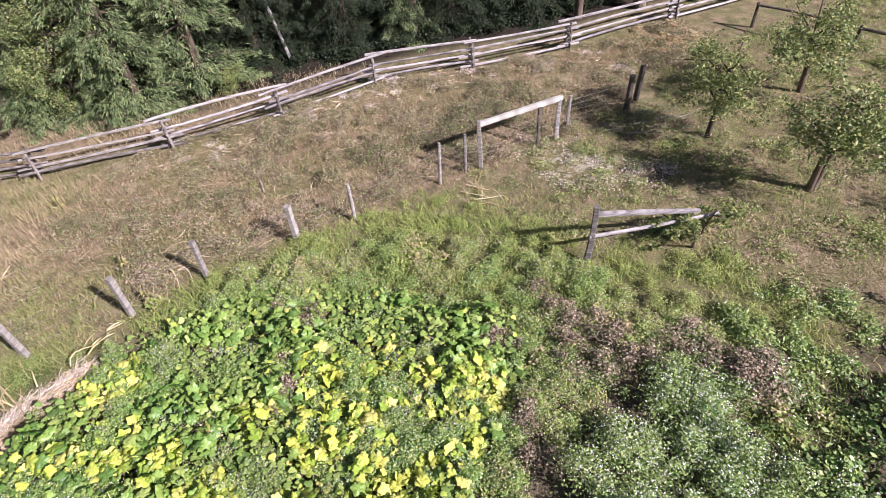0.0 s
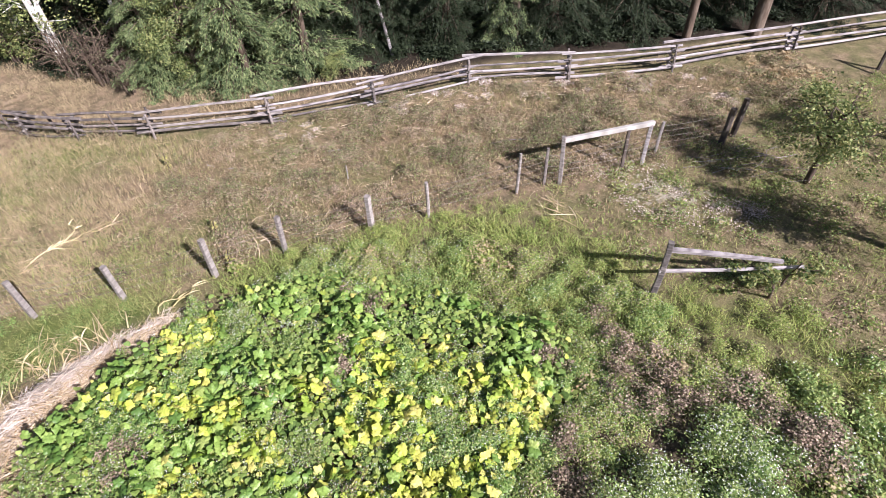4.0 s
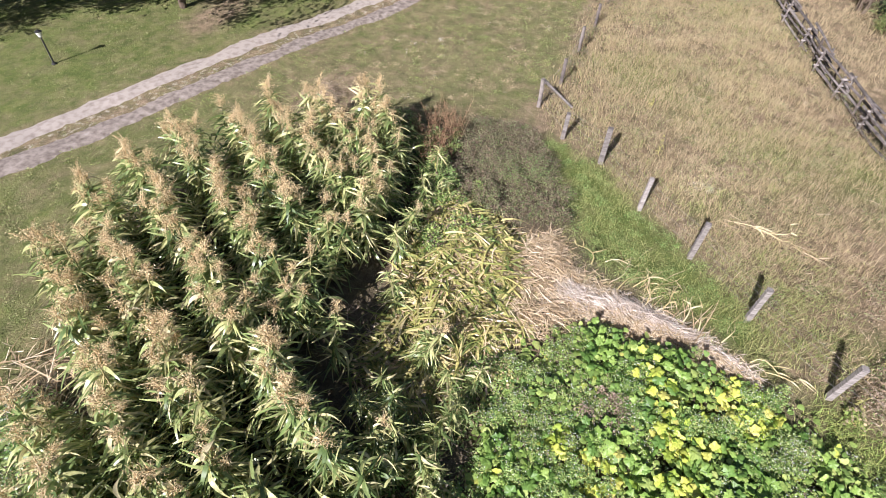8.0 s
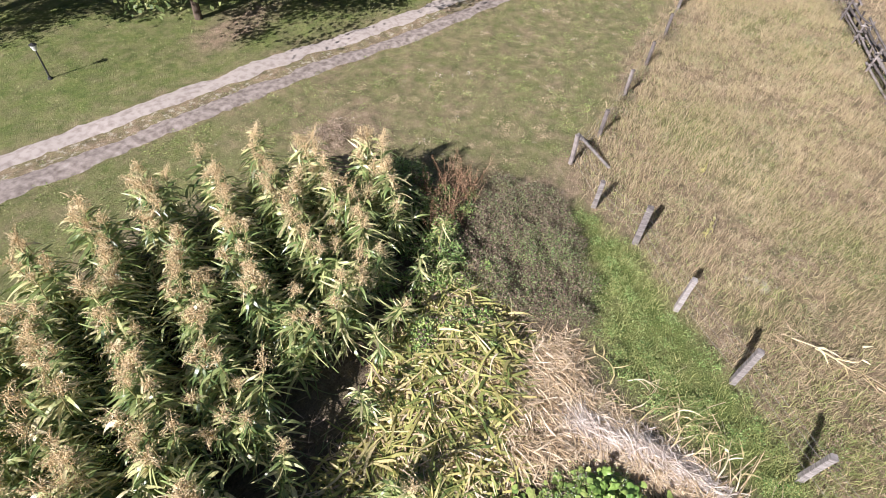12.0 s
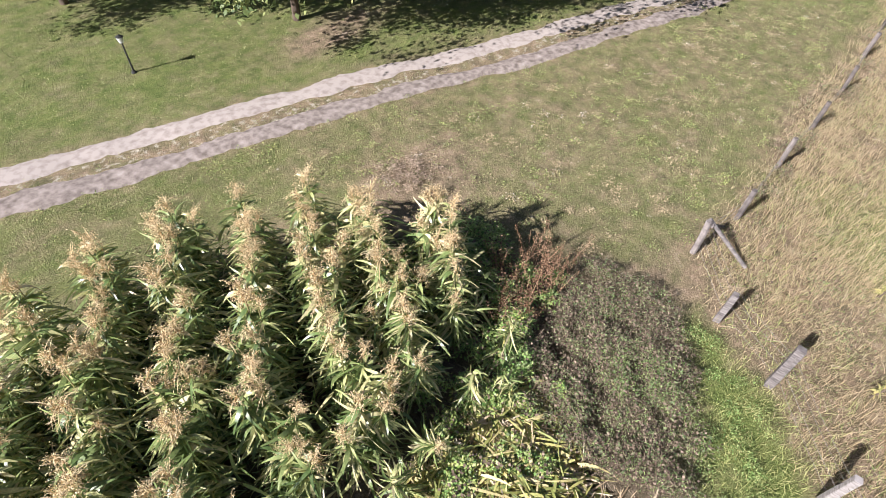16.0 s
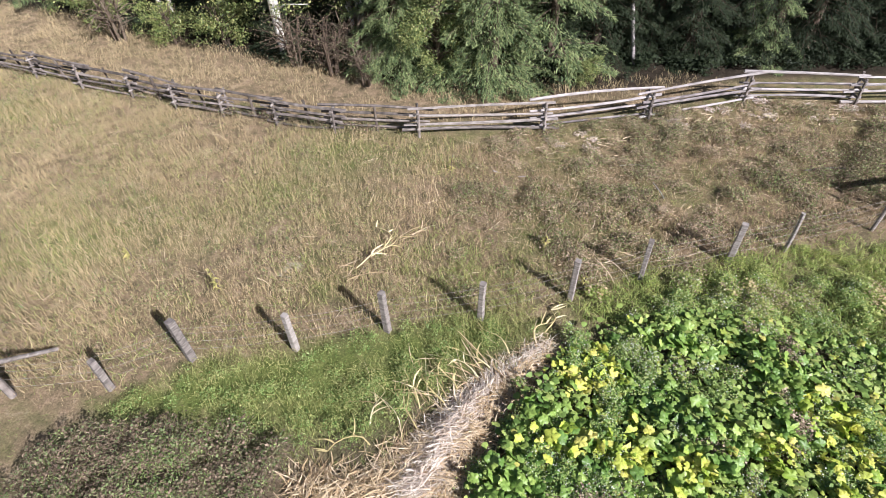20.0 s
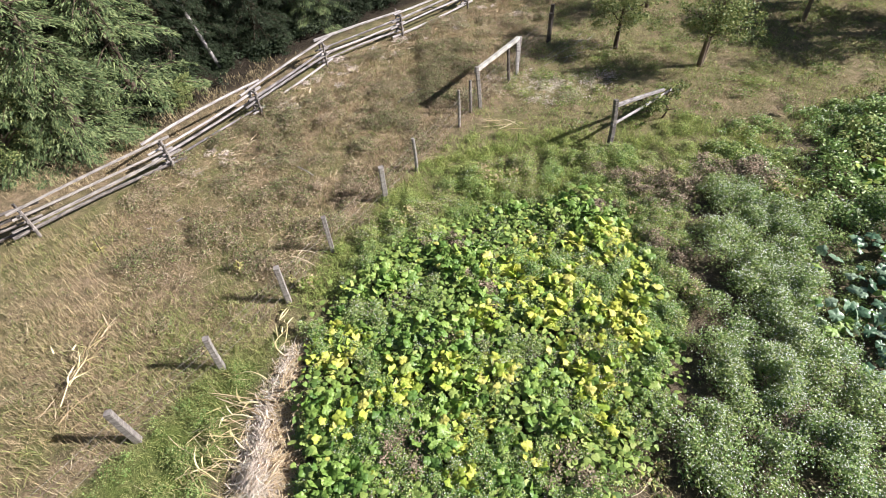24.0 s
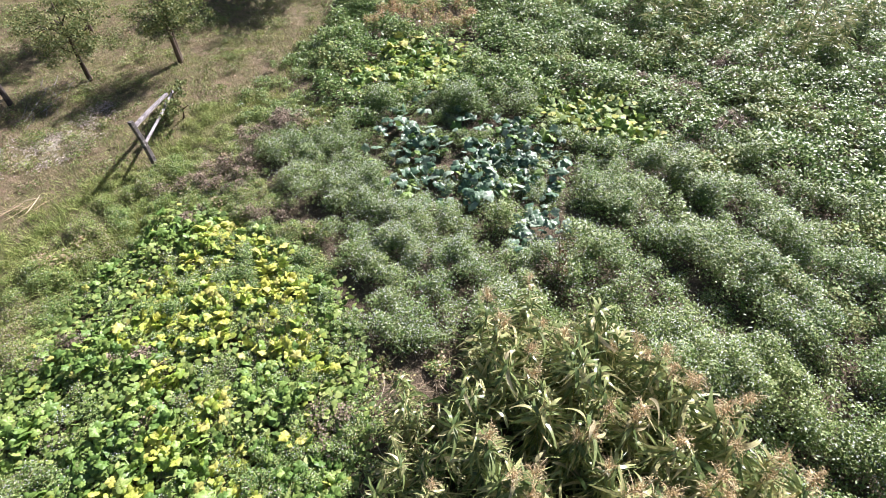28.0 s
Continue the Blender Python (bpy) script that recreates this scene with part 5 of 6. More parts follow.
# single plants left at the edge of the trampled corn
for x, y, size, tilt in ((-4.95, -2.32, 0.85, 8), (-5.44, -0.91, 0.8, 10), (-4.13, -0.56, 0.8, 14), (-6.6, -1.6, 0.7, 16), (-7.9, -2.0, 0.75, 12), (-8.6, -2.2, 0.8, 10), (-9.5, -1.9, 0.7, 14), (-9.9, -1.2, 0.6, 20), (-10.4, -2.0, 0.75, 12), (-3.4, 0.1, 0.7, 18), (-5.0, -0.1, 0.6, 24), (-2.5, -0.2, 0.75, 16)):
    stand_corn(9 + RNG.integers(4) if size < 0.8 else RNG.integers(9), pose(x * S, y * S, gz(x * S, y * S), RNG.normal(0, tilt), RNG.normal(0, tilt), rnd(0, 360)), size * S)

BENT = P((-5.6, -1.2), (-4.6, -1.6), (-2.6, -1.0), (-2.2, 0.3), (-4.2, 0.6), (-5.6, 0.3))
for x, y in np.column_stack(scatter(BENT, 3.2, (), 0.1)):
    stand_corn(9 + RNG.integers(4), pose(x, y, gz(x, y), RNG.normal(0, 17), RNG.normal(0, 17), rnd(0, 360)), rnd(0.48, 0.72) * S)

join_corn()


def lane_leaves(per_unit):
    """Leaves of neighbouring plants that cross in the lanes between the rows."""
    base = []
    for across, start, end in CORN_ROWS:
        n = int((end - start) * per_unit)
        along, off = rnd(start, end, n), across + rnd(-0.55, 0.55, n)
        base.append(np.column_stack([(0.6 * along - 0.8 * off) * S, (0.8 * along + 0.6 * off) * S, rnd(0.35, 1.45, n)]))
    base = np.concatenate(base)
    n = len(base)
    a = rnd(0, 6.28, n)
    v, f = strips(base, unit(np.column_stack([np.cos(a), np.sin(a), rnd(-0.1, 0.8, n)])), rnd(0.28, 0.55, n), rnd(0.055, 0.095, n), rnd(0.3, 1.0, n), 6, 0.25, 0.8, 0.4)
    tagged(new("crossing_corn_leaves", mesh_np("crossing_corn_leaves", v, f, M_CORN_LEAVES)), "arching green and yellowing corn leaves crossing between the rows", "corn", kind="stuff")


lane_leaves(62)


# ---- flattened corn and straw ----
def lying(name, poly, per_m2, along, spread, length, width, high, mat, label, category, ragged=0.14, lift=(-0.1, 0.15), drop=(-0.05, 0.4)):
    """Long leaves and stalks lying over one another in a low heap."""
    x, y = scatter(poly, per_m2, (), ragged)
    n = len(x)
    a = along + RNG.normal(0, spread, n) + math.pi * RNG.integers(0, 2, n) + 1.6 * (LAT[1].at(x + 20, y + 20, 0.8) - 0.5)
    heap = high * np.clip(depth_in(x, y, poly) / 0.4, 0.1, 1) * (0.5 + LAT[2].at(x + 20, y + 20, 0.7))
    base = np.column_stack([x, y, ground_z(x, y) + heap * rnd(0.3, 1, n) + 0.02])
    way = unit(np.column_stack([np.cos(a), np.sin(a), rnd(lift[0], lift[1], n)]))
    ln = rnd(length[0], length[1], n)
    v, f = strips(base - way * (ln * 0.5)[:, None] * np.array([1, 1, 0]), way, ln, rnd(width[0], width[1], n), rnd(drop[0], drop[1], n), 5, 0.25, 0.5, 0.35)
    v[:, 2] = np.maximum(v[:, 2], ground_z(v[:, 0], v[:, 1]) + 0.012)
    tagged(new(name, mesh_np(name, v, f, mat)), label, category, kind="stuff")


lying("corn_straw", STRAW_BED, 560, 1.25, 1.0, (0.15, 0.6), (0.009, 0.026), 0.26, M_STRAW, "dry golden corn stalks and leaves lying in a heap", "straw")
lying("bleached_straw", P((-8.5, 1.5), (-8.3, 2.4), (-8.2, 3.3), (-7.7, 4.4), (-7.1, 5.3), (-6.95, 5.2), (-7.35, 4.1), (-7.5, 3.2), (-7.5, 2.0), (-7.6, 1.2), (-8.0, 1.1)), 900, 1.3, 0.6, (0.12, 0.5), (0.008, 0.022), 0.42, M_STRAW_WHITE, "bleached whitish straw piled in a long narrow ridge", "straw", 0.08)
TRAMPLED = P((-10.6, -1.6), (-9.8, -0.3), (-9.2, 0.5), (-7.8, 0.8), (-6.6, 0.8), (-5.6, 0.2), (-4.5, -0.4), (-4.3, -1.5), (-5.4, -1.9), (-6.6, -1.7), (-8.2, -1.9), (-9.4, -1.9))
lying("bent_corn_leaves", TRAMPLED, 230, 1.2, 1.3, (0.35, 0.85), (0.035, 0.08), 0.35, M_STRAW_GREEN, "trampled yellow-green corn leaves bent over the ground", "corn", 0.2, (-0.1, 0.45), (0.15, 0.7))
lying("corn_straw", TRAMPLED, 190, 1.2, 1.2, (0.25, 0.7), (0.02, 0.05), 0.3, M_STRAW, "dry golden leaves between the trampled corn", "straw", 0.2, (-0.1, 0.3), (0.1, 0.6))
lying("corn_litter", P((-7.2, -4.0), (-6.4, -2.0), (-5.2, -1.4), (-4.4, -1.6), (-4.8, -2.8), (-5.9, -4.1)), 45, 0.9, 0.9, (0.2, 0.7), (0.01, 0.035), 0.06, M_DARKWEED, "dark rotting corn litter in a bare hollow", "straw", 0.2)
lying("dry_leaves", P((-3.2, -8.2), (-2.2, -7.4), (-2.2, -5.4), (-2.9, -5.2), (-4.0, -6.4), (-4.1, -7.6)), 60, 0.6, 1.2, (0.2, 0.7), (0.012, 0.04), 0.15, M_STRAW, "dry corn leaves lying beside the outer row", "straw", 0.25)


def stalk_pile(name, places, way, count, length, spread, label, mat=M_STRAW):
    """Loose dry stalks lying about a place."""
    n = count
    c = np.array(places)[RNG.integers(0, len(places), n)] * S
    x, y = c[:, 0] + RNG.normal(0, spread, n), c[:, 1] + RNG.normal(0, spread, n)
    a = math.atan2(way[1], way[0]) + RNG.normal(0, 0.35, n)
    w = unit(np.column_stack([np.cos(a), np.sin(a), rnd(-0.02, 0.12, n)]))
    base = np.column_stack([x, y, ground_z(x, y) + rnd(0.04, 0.14, n)])
    v, f = strips(base - w * length * 0.5 * np.array([1, 1, 0]), w, length * rnd(0.5, 1.2, n), rnd(0.015, 0.035, n), rnd(-0.02, 0.15, n), 5, 0.4, 0.4, 0.3)
    return tagged(new(name, mesh_np(name, v, f, mat)), label, "straw", kind="stuff")


stalk_pile("loose_corn_stalks", [(-9.0, 3.2), (-8.6, 3.6), (-8.2, 4.3)], (-0.9, 0.5), 60, 0.9, 0.35, "loose dry corn stalks on the green grass")
def curved_stalks(places):
    """Single long stalks with bent ends, yellow and half dry."""
    for x, y, turn, ln in places:
        bend = RNG.normal(0, 0.35)
        path, h = [], rnd(0.1, 0.2)
        p, t = np.array([0.0, 0.0]), turn
        for q in range(6):
            path.append(((p[0], p[1], h + 0.08 * math.sin(q) + 0.03), 0.016 * (1 - 0.1 * q)))
            p = p + np.array([math.cos(t), math.sin(t)]) * ln / 5
            t += bend * rnd(0.3, 1.4)
        ob = thing("corn_stalk", (x * S, y * S, gz(x * S, y * S)), "long bent yellow corn stalk lying on the grass", "corn stalk", "fallen corn stalks")
        part("stem", limb_mesh("stem", [path], M_STALK_DRY, 6), ob)
        k = 5
        i = RNG.integers(1, 6, k)
        c = np.array([path[w][0] for w in i])
        g = turn + RNG.normal(0, 0.8, k)
        v, f = strips(c, unit(np.column_stack([np.cos(g), np.sin(g), rnd(0, 0.4, k)])), rnd(0.2, 0.5, k), rnd(0.02, 0.05, k), 0.3, 4, 0.1, 0.5, 0.3)
        part("leaves", mesh_np("leaves", v, f, M_STALK_DRY), ob)["kind"] = "stuff"


curved_stalks([(-8.4, 2.6, 2.6, 1.0), (-8.5, 2.9, 2.3, 1.1), (-8.2, 3.2, 2.9, 1.2), (-8.1, 3.5, 2.5, 0.9), (-7.9, 3.9, 2.7, 1.0), (-8.6, 3.3, 1.9, 0.9), (-7.6, 4.6, 2.4, 0.9), (-7.3, 5.1, 2.1, 0.8), (-9.1, 2.3, 2.0, 0.8), (-8.9, 2.0, 2.9, 0.9), (-7.2, 5.4, 1.2, 0.8), (-7.8, 4.2, 3.0, 0.8), (-11.3, 5.2, 1.25, 1.3), (-11.1, 5.9, 1.4, 1.2), (-11.2, 5.6, 1.0, 1.0), (-12.2, -0.9, 0.5, 1.2), (-10.4, -0.6, 0.9, 1.1)])
stalk_pile("loose_corn_stalks", [(-11.4, 5.3), (-11.1, 6.1), (-10.8, 7.0)], (0.3, 0.95), 38, 0.9, 0.14, "line of dry corn stalks on the meadow")
stalk_pile("loose_corn_stalks", [(-6.6, 7.9), (-6.3, 8.2)], (0.8, 0.3), 26, 0.7, 0.2, "dry corn stalks beside a fence post")
stalk_pile("loose_corn_stalks", [(-0.6, 11.2), (-0.2, 11.0)], (0.8, -0.3), 24, 0.8, 0.2, "dry sticks at the foot of the brace frame")
stalk_pile("loose_corn_stalks", [(3.6, 15.0), (4.2, 14.7), (3.0, 14.4)], (0.7, 0.4), 40, 1.0, 0.45, "cut branches lying by the gate posts", M_WOOD_PALE)
stalk_pile("loose_corn_stalks", [(-2.8, -6.4), (-3.2, -6.8)], (-0.6, -0.6), 40, 0.9, 0.35, "dry stalks beside the corn")
stalk_pile("bark_chips", [(-9.3, 11.6), (-8, 12.6), (-7, 13.4), (-5.6, 14.6), (-4.2, 15.7), (-2.6, 16.6), (-1, 17.2), (2.0, 18.2)], (0.8, 0.6), 260, 0.32, 0.45, "pale bark and chips scattered along the rail fence")
for x, y, r, ln in ((-7.3, 11.6, 0.3, 1.0), (-3.0, 13.4, 0.5, 1.2), (-10.2, 9.9, 0.1, 1.0), (-6.0, 10.6, 2.2, 0.7), (-1.4, 15.4, 0.2, 1.0)):
    ob = new("fallen_stick", log_mesh("fallen_stick", (0, 0, 0.03), (ln * math.cos(r), ln * math.sin(r), 0.06), 0.022, 0.014, M_WOOD_PALE, 6, 3, 0.1, 0.04))
    ob.location = (x * S, y * S, gz(x * S, y * S))
    tagged(ob, "pale dry stick lying in the grass", "stick", "fallen sticks")


# ---- squash ----
def squash_leaf(mat, k):
    """A broad five-lobed leaf, cupped, on its own stalk."""
    n = 20
    a = np.arange(n) * 2 * math.pi / n
    lobes = 1 + 0.17 * np.cos(5 * a) + RNG.normal(0, 0.05, n)
    lobes[0] *= 0.55
    r = 0.13 * lobes
    droop = rnd(0.01, 0.04)
    mid = np.column_stack([0.55 * r * np.cos(a), 0.55 * r * np.sin(a), 0.015 + 0.012 * np.cos(5 * a) + RNG.normal(0, 0.004, n)])
    rim = np.column_stack([r * np.cos(a), r * np.sin(a), -droop * (0.5 + 0.5 * np.cos(2 * a + k)) + RNG.normal(0, 0.008, n)])
    v = np.concatenate([[[0, 0, 0]], mid, rim])
    i = np.arange(n)
    j = (i + 1) % n
    f = [(0, 1 + p, 1 + q) for p, q in zip(i, j)]
    g = [(1 + p, 1 + n + p, 1 + n + q, 1 + q) for p, q in zip(i, j)]
    me = bpy.data.meshes.new("leaf")
    s = len(v)
    st, sf = strips(np.array([[0, 0, 0.0]]), np.array([[-0.15, 0, -1.0]]), 0.2, 0.018, 0.0, 2, 0.8)
    me.from_pydata([tuple(q) for q in np.concatenate([v, st])], [], f + g + [tuple(int(w) + s for w in q) for q in sf])
    me.materials.append(mat)
    me.polygons.foreach_set("use_smooth", np.ones(len(me.polygons), bool))
    me.update()
    return me


SQ_MESH = {m: [squash_leaf(m, k) for k in range(5)] for m in (M_SQ_GREEN, M_SQ_YELLOW, M_SQ_DARK)}
# yellowing places in the squash bed: x, y, reach
YELLOWING = ((-1.2, 5.8, 0.75), (-1.7, 5.0, 0.75), (-0.4, 4.85, 0.85), (0.1, 5.6, 0.6), (-0.7, 4.2, 0.75), (-2.4, 5.6, 0.5), (-0.8, 3.5, 0.55), (-2.1, 4.4, 0.45), (-1.8, 3.2, 0.55), (-1.8, 2.6, 0.4), (-3.2, 4.6, 0.35), (2.2, 5.8, 0.35), (-6.3, 4.9, 0.55), (-5.5, 3.8, 0.5), (-6.3, 3.2, 0.3), (-3.5, 3.4, 0.42), (-4.4, 3.7, 0.28), (-4.3, 2.5, 0.36), (-2.0, 1.9, 0.3), (-3.5, 1.7, 0.3), (-4.7, 1.8, 0.28))
YELLOW_SPOTS = np.array([q[:2] for q in YELLOWING]) * S
YELLOW_REACH = np.array([q[2] for q in YELLOWING]) * 1.1 * S


def squash_plants(poly, plants, leaves, size, tall, colour, label, name="squash_plant", tilt=0.42, gaps=0.0):
    """Vines: each plant spreads its leaves over about a square metre."""
    lo, hi = poly.min(0), poly.max(0)
    cell = math.sqrt(area_of(poly) / plants)
    for cx in np.arange(lo[0], hi[0], cell):
        for cy in np.arange(lo[1], hi[1], cell):
            px, py = cx + rnd(0.2, 0.8) * cell, cy + rnd(0.2, 0.8) * cell
            if not inside(np.array([px]), np.array([py]), poly)[0]:
                continue
            plant = thing(name, (px, py, gz(px, py)), label, "squash", "squash patch")
            vine = [[((0, 0, 0.02), 0.012), ((rnd(-0.3, 0.3), rnd(-0.3, 0.3), 0.09), 0.01), ((rnd(-0.6, 0.6), rnd(-0.6, 0.6), 0.06), 0.006)] for _ in range(2)]
            part("vine", limb_mesh("vine", vine, M_SQ_STEM, 5), plant)
            for _ in range(leaves):
                x, y = RNG.normal(0, cell * 0.5, 2)
                if not inside(np.array([px + x]), np.array([py + y]), poly)[0]:
                    continue
                d = np.hypot(YELLOW_SPOTS[:, 0] - px - x, YELLOW_SPOTS[:, 1] - py - y) / YELLOW_REACH
                thin = LAT[5].at(px + x + 70, py + y + 70, 0.75)
                if colour is patch_colour and d.min() > 0.8 and thin < 0.45:
                    continue
                if thin < gaps:
                    continue
                mat = colour(d.min())
                if mat is None:
                    continue
                bump = LAT[3].at(px + x + 40, py + y + 40, 0.8)
                z = tall * (0.35 + 0.9 * bump) * rnd(0.75, 1.15)
                s = size * rnd(0.6, 1.35)
                part("leaf", SQ_MESH[mat][RNG.integers(5)], plant, m=Matrix.LocRotScale((x, y, z), Euler((RNG.normal(0, tilt), RNG.normal(0, tilt) + 0.1, rnd(0, 6.28))), (s, s, s)))


def small_leaves(name, poly, per_m2, size, tall, label, yellow):
    """The many smaller vine leaves between the broad ones: little lobed discs."""
    x, y = scatter(poly, per_m2, (), 0.15)
    n = len(x)
    z = ground_z(x, y) + tall * (0.25 + 0.9 * LAT[3].at(x + 40, y + 40, 0.8)) * rnd(0.5, 1.05, n)
    k = 9
    t = np.arange(k) * 2 * math.pi / k
    r = 1 + 0.13 * np.cos(5 * t)
    r[0] = 0.5
    u = unit(RNG.normal(0, 1, (n, 3)) * np.array([1, 1, 0.3]))
    w = unit(np.cross(RNG.normal(0, 0.28, (n, 3)) + np.array([0, 0, 1.0]), u))
    s = (size * rnd(0.55, 1.5, n))[:, None, None]
    c = np.column_stack([x, y, z])
    ring = c[:, None] + s * (u[:, None] * (r * np.cos(t))[None, :, None] + w[:, None] * (r * np.sin(t))[None, :, None]) + np.array([0, 0, 1.0]) * (RNG.normal(0, 0.008, (n, k, 1)) - 0.012)
    v = np.concatenate([c[:, None], ring], 1).reshape(-1, 3)
    a = np.arange(n)[:, None] * (k + 1)
    i = np.arange(k)[None]
    f = np.stack([np.broadcast_to(a, (n, k)), a + 1 + i, a + 1 + (i + 1) % k], -1).reshape(-1, 3)
    d = (np.hypot(YELLOW_SPOTS[:, 0][None] - x[:, None], YELLOW_SPOTS[:, 1][None] - y[:, None]) / YELLOW_REACH[None]).min(1)
    ix = np.repeat((rnd(0, 1, n) < np.where(d < 0.9, 0.55, np.where(d < 1.2, 0.25, yellow))).astype(int), k)
    tagged(new(name, mesh_np(name, v, f, (M_SMALL_GREEN, M_SMALL_YELLOW), ix)), label, "squash", kind="stuff")


small_leaves("small_squash_leaves", SQUASH, 190, 0.05 * S, 0.4, "small green and yellowing squash leaves among the vines", 0.04)
small_leaves("small_squash_leaves", FAR_YELLOW, 70, 0.085 * S, 0.45, "small yellowing squash leaves behind the weeds", 0.25)
small_leaves("small_squash_leaves", FAR_YELLOW_B, 70, 0.085 * S, 0.45, "small yellowing squash leaves behind the weeds", 0.25)


def patch_colour(d):
    yellow = 0.88 if d < 0.9 else 0.4 if d < 1.15 else 0.02
    if rnd(0, 1) < yellow:
        return M_SQ_YELLOW
    return M_SQ_GREEN if rnd(0, 1) < 0.85 else None


squash_plants(SQUASH, 66, 44, 0.68 * S, 0.42, patch_colour, "sprawling squash plant with green and yellowing lobed leaves", tilt=0.55)
squash_plants(DARK_SQUASH, 24, 32, 0.9 * S, 0.5, lambda d: M_SQ_DARK if rnd(0, 1) < 0.8 else M_SQ_GREEN, "squash plant with large blue-green leaves among weeds", tilt=0.5, gaps=0.36)
squash_plants(DARK_SQUASH_B, 4, 22, 0.95 * S, 0.5, lambda d: M_SQ_DARK, "squash plant with large blue-green leaves among weeds", tilt=0.5)
squash_plants(FAR_YELLOW, 14, 20, 0.85 * S, 0.45, lambda d: M_SQ_YELLOW if rnd(0, 1) < 0.32 else M_SQ_GREEN, "squash plant turning yellow behind the weeds", tilt=0.5, gaps=0.4)
squash_plants(FAR_YELLOW_B, 11, 20, 0.85 * S, 0.45, lambda d: M_SQ_YELLOW if rnd(0, 1) < 0.32 else M_SQ_GREEN, "squash plant turning yellow behind the weeds", tilt=0.5, gaps=0.4)


# ---- single plants ----
def dock_plant(x, y):
    x, y = x * S, y * S
    n = 14
    way = unit(np.column_stack([RNG.normal(0, 0.25, n), RNG.normal(0, 0.25, n), np.ones(n)]))
    base = np.column_stack([RNG.normal(0, 0.12, n), RNG.normal(0, 0.12, n), np.zeros(n)])
    ln = rnd(0.85, 1.4, n)
    ob = thing("dock_plant", (x, y, gz(x, y)), "rust-brown dock gone to seed", "weed", "dock plants")
    v, f = strips(base, way, ln, 0.012, 0.05, 3, 0.5)
    part("stem", mesh_np("stem", v, f, M_DOCK), ob)
    i = RNG.integers(0, n, 600)
    s = rnd(0.3, 1, 600)
    part("seed_head", mesh_np("seed_head", *bits(base[i] + way[i] * (ln[i] * s)[:, None] + RNG.normal(0, 0.035, (600, 3)), 0.04, 0.6, 1.0), M_DOCK), ob)["kind"] = "stuff"
    k = 12
    a = rnd(0, 6.28, k)
    v, f = strips(np.zeros((k, 3)), unit(np.column_stack([np.cos(a), np.sin(a), rnd(0.3, 1, k)])), rnd(0.3, 0.5, k), 0.08, 0.6, 4)
    part("leaves", mesh_np("leaves", v, f, M_WEED), ob)["kind"] = "stuff"


for x, y in ((1.64, -1.88), (-12.6, -2.5), (-12.0, -2.2), (-11.5, -2.1), (-12.3, -1.9), (-11.2, -2.4), (-12.8, -2.0), (-11.9, -2.7)):
    dock_plant(x, y)


def mullein(x, y, tall):
    x, y = x * S, y * S
    ob = thing("mullein", (x, y, gz(x, y)), "yellowing mullein with a dry spike", "weed", "mulleins")
    k = 26
    a = rnd(0, 6.28, k)
    h = rnd(0.02, tall * 0.9, k)
    v, f = strips(np.column_stack([np.zeros((k, 2)), h]), unit(np.column_stack([np.cos(a), np.sin(a), rnd(0.4, 1.3, k)])), rnd(0.12, 0.26, k) * (1.15 - 0.6 * h / tall), 0.055, 0.6, 4, 0.1, 0.4)
    part("leaves", mesh_np("leaves", v, f, M_MULLEIN), ob)["kind"] = "stuff"
    part("spike", log_mesh("spike", (0, 0, 0), (0.04, 0.02, tall), 0.02, 0.012, M_BARK, 7, 4, 0.15, 0.02), ob)


for x, y, h in ((-13.55, 3.45, 0.85), (-11.2, 9.45, 0.6), (-8.0, 7.7, 0.45), (-16.0, 3.3, 0.5), (-6.9, 6.9, 0.55)):
    mullein(x, y, h)


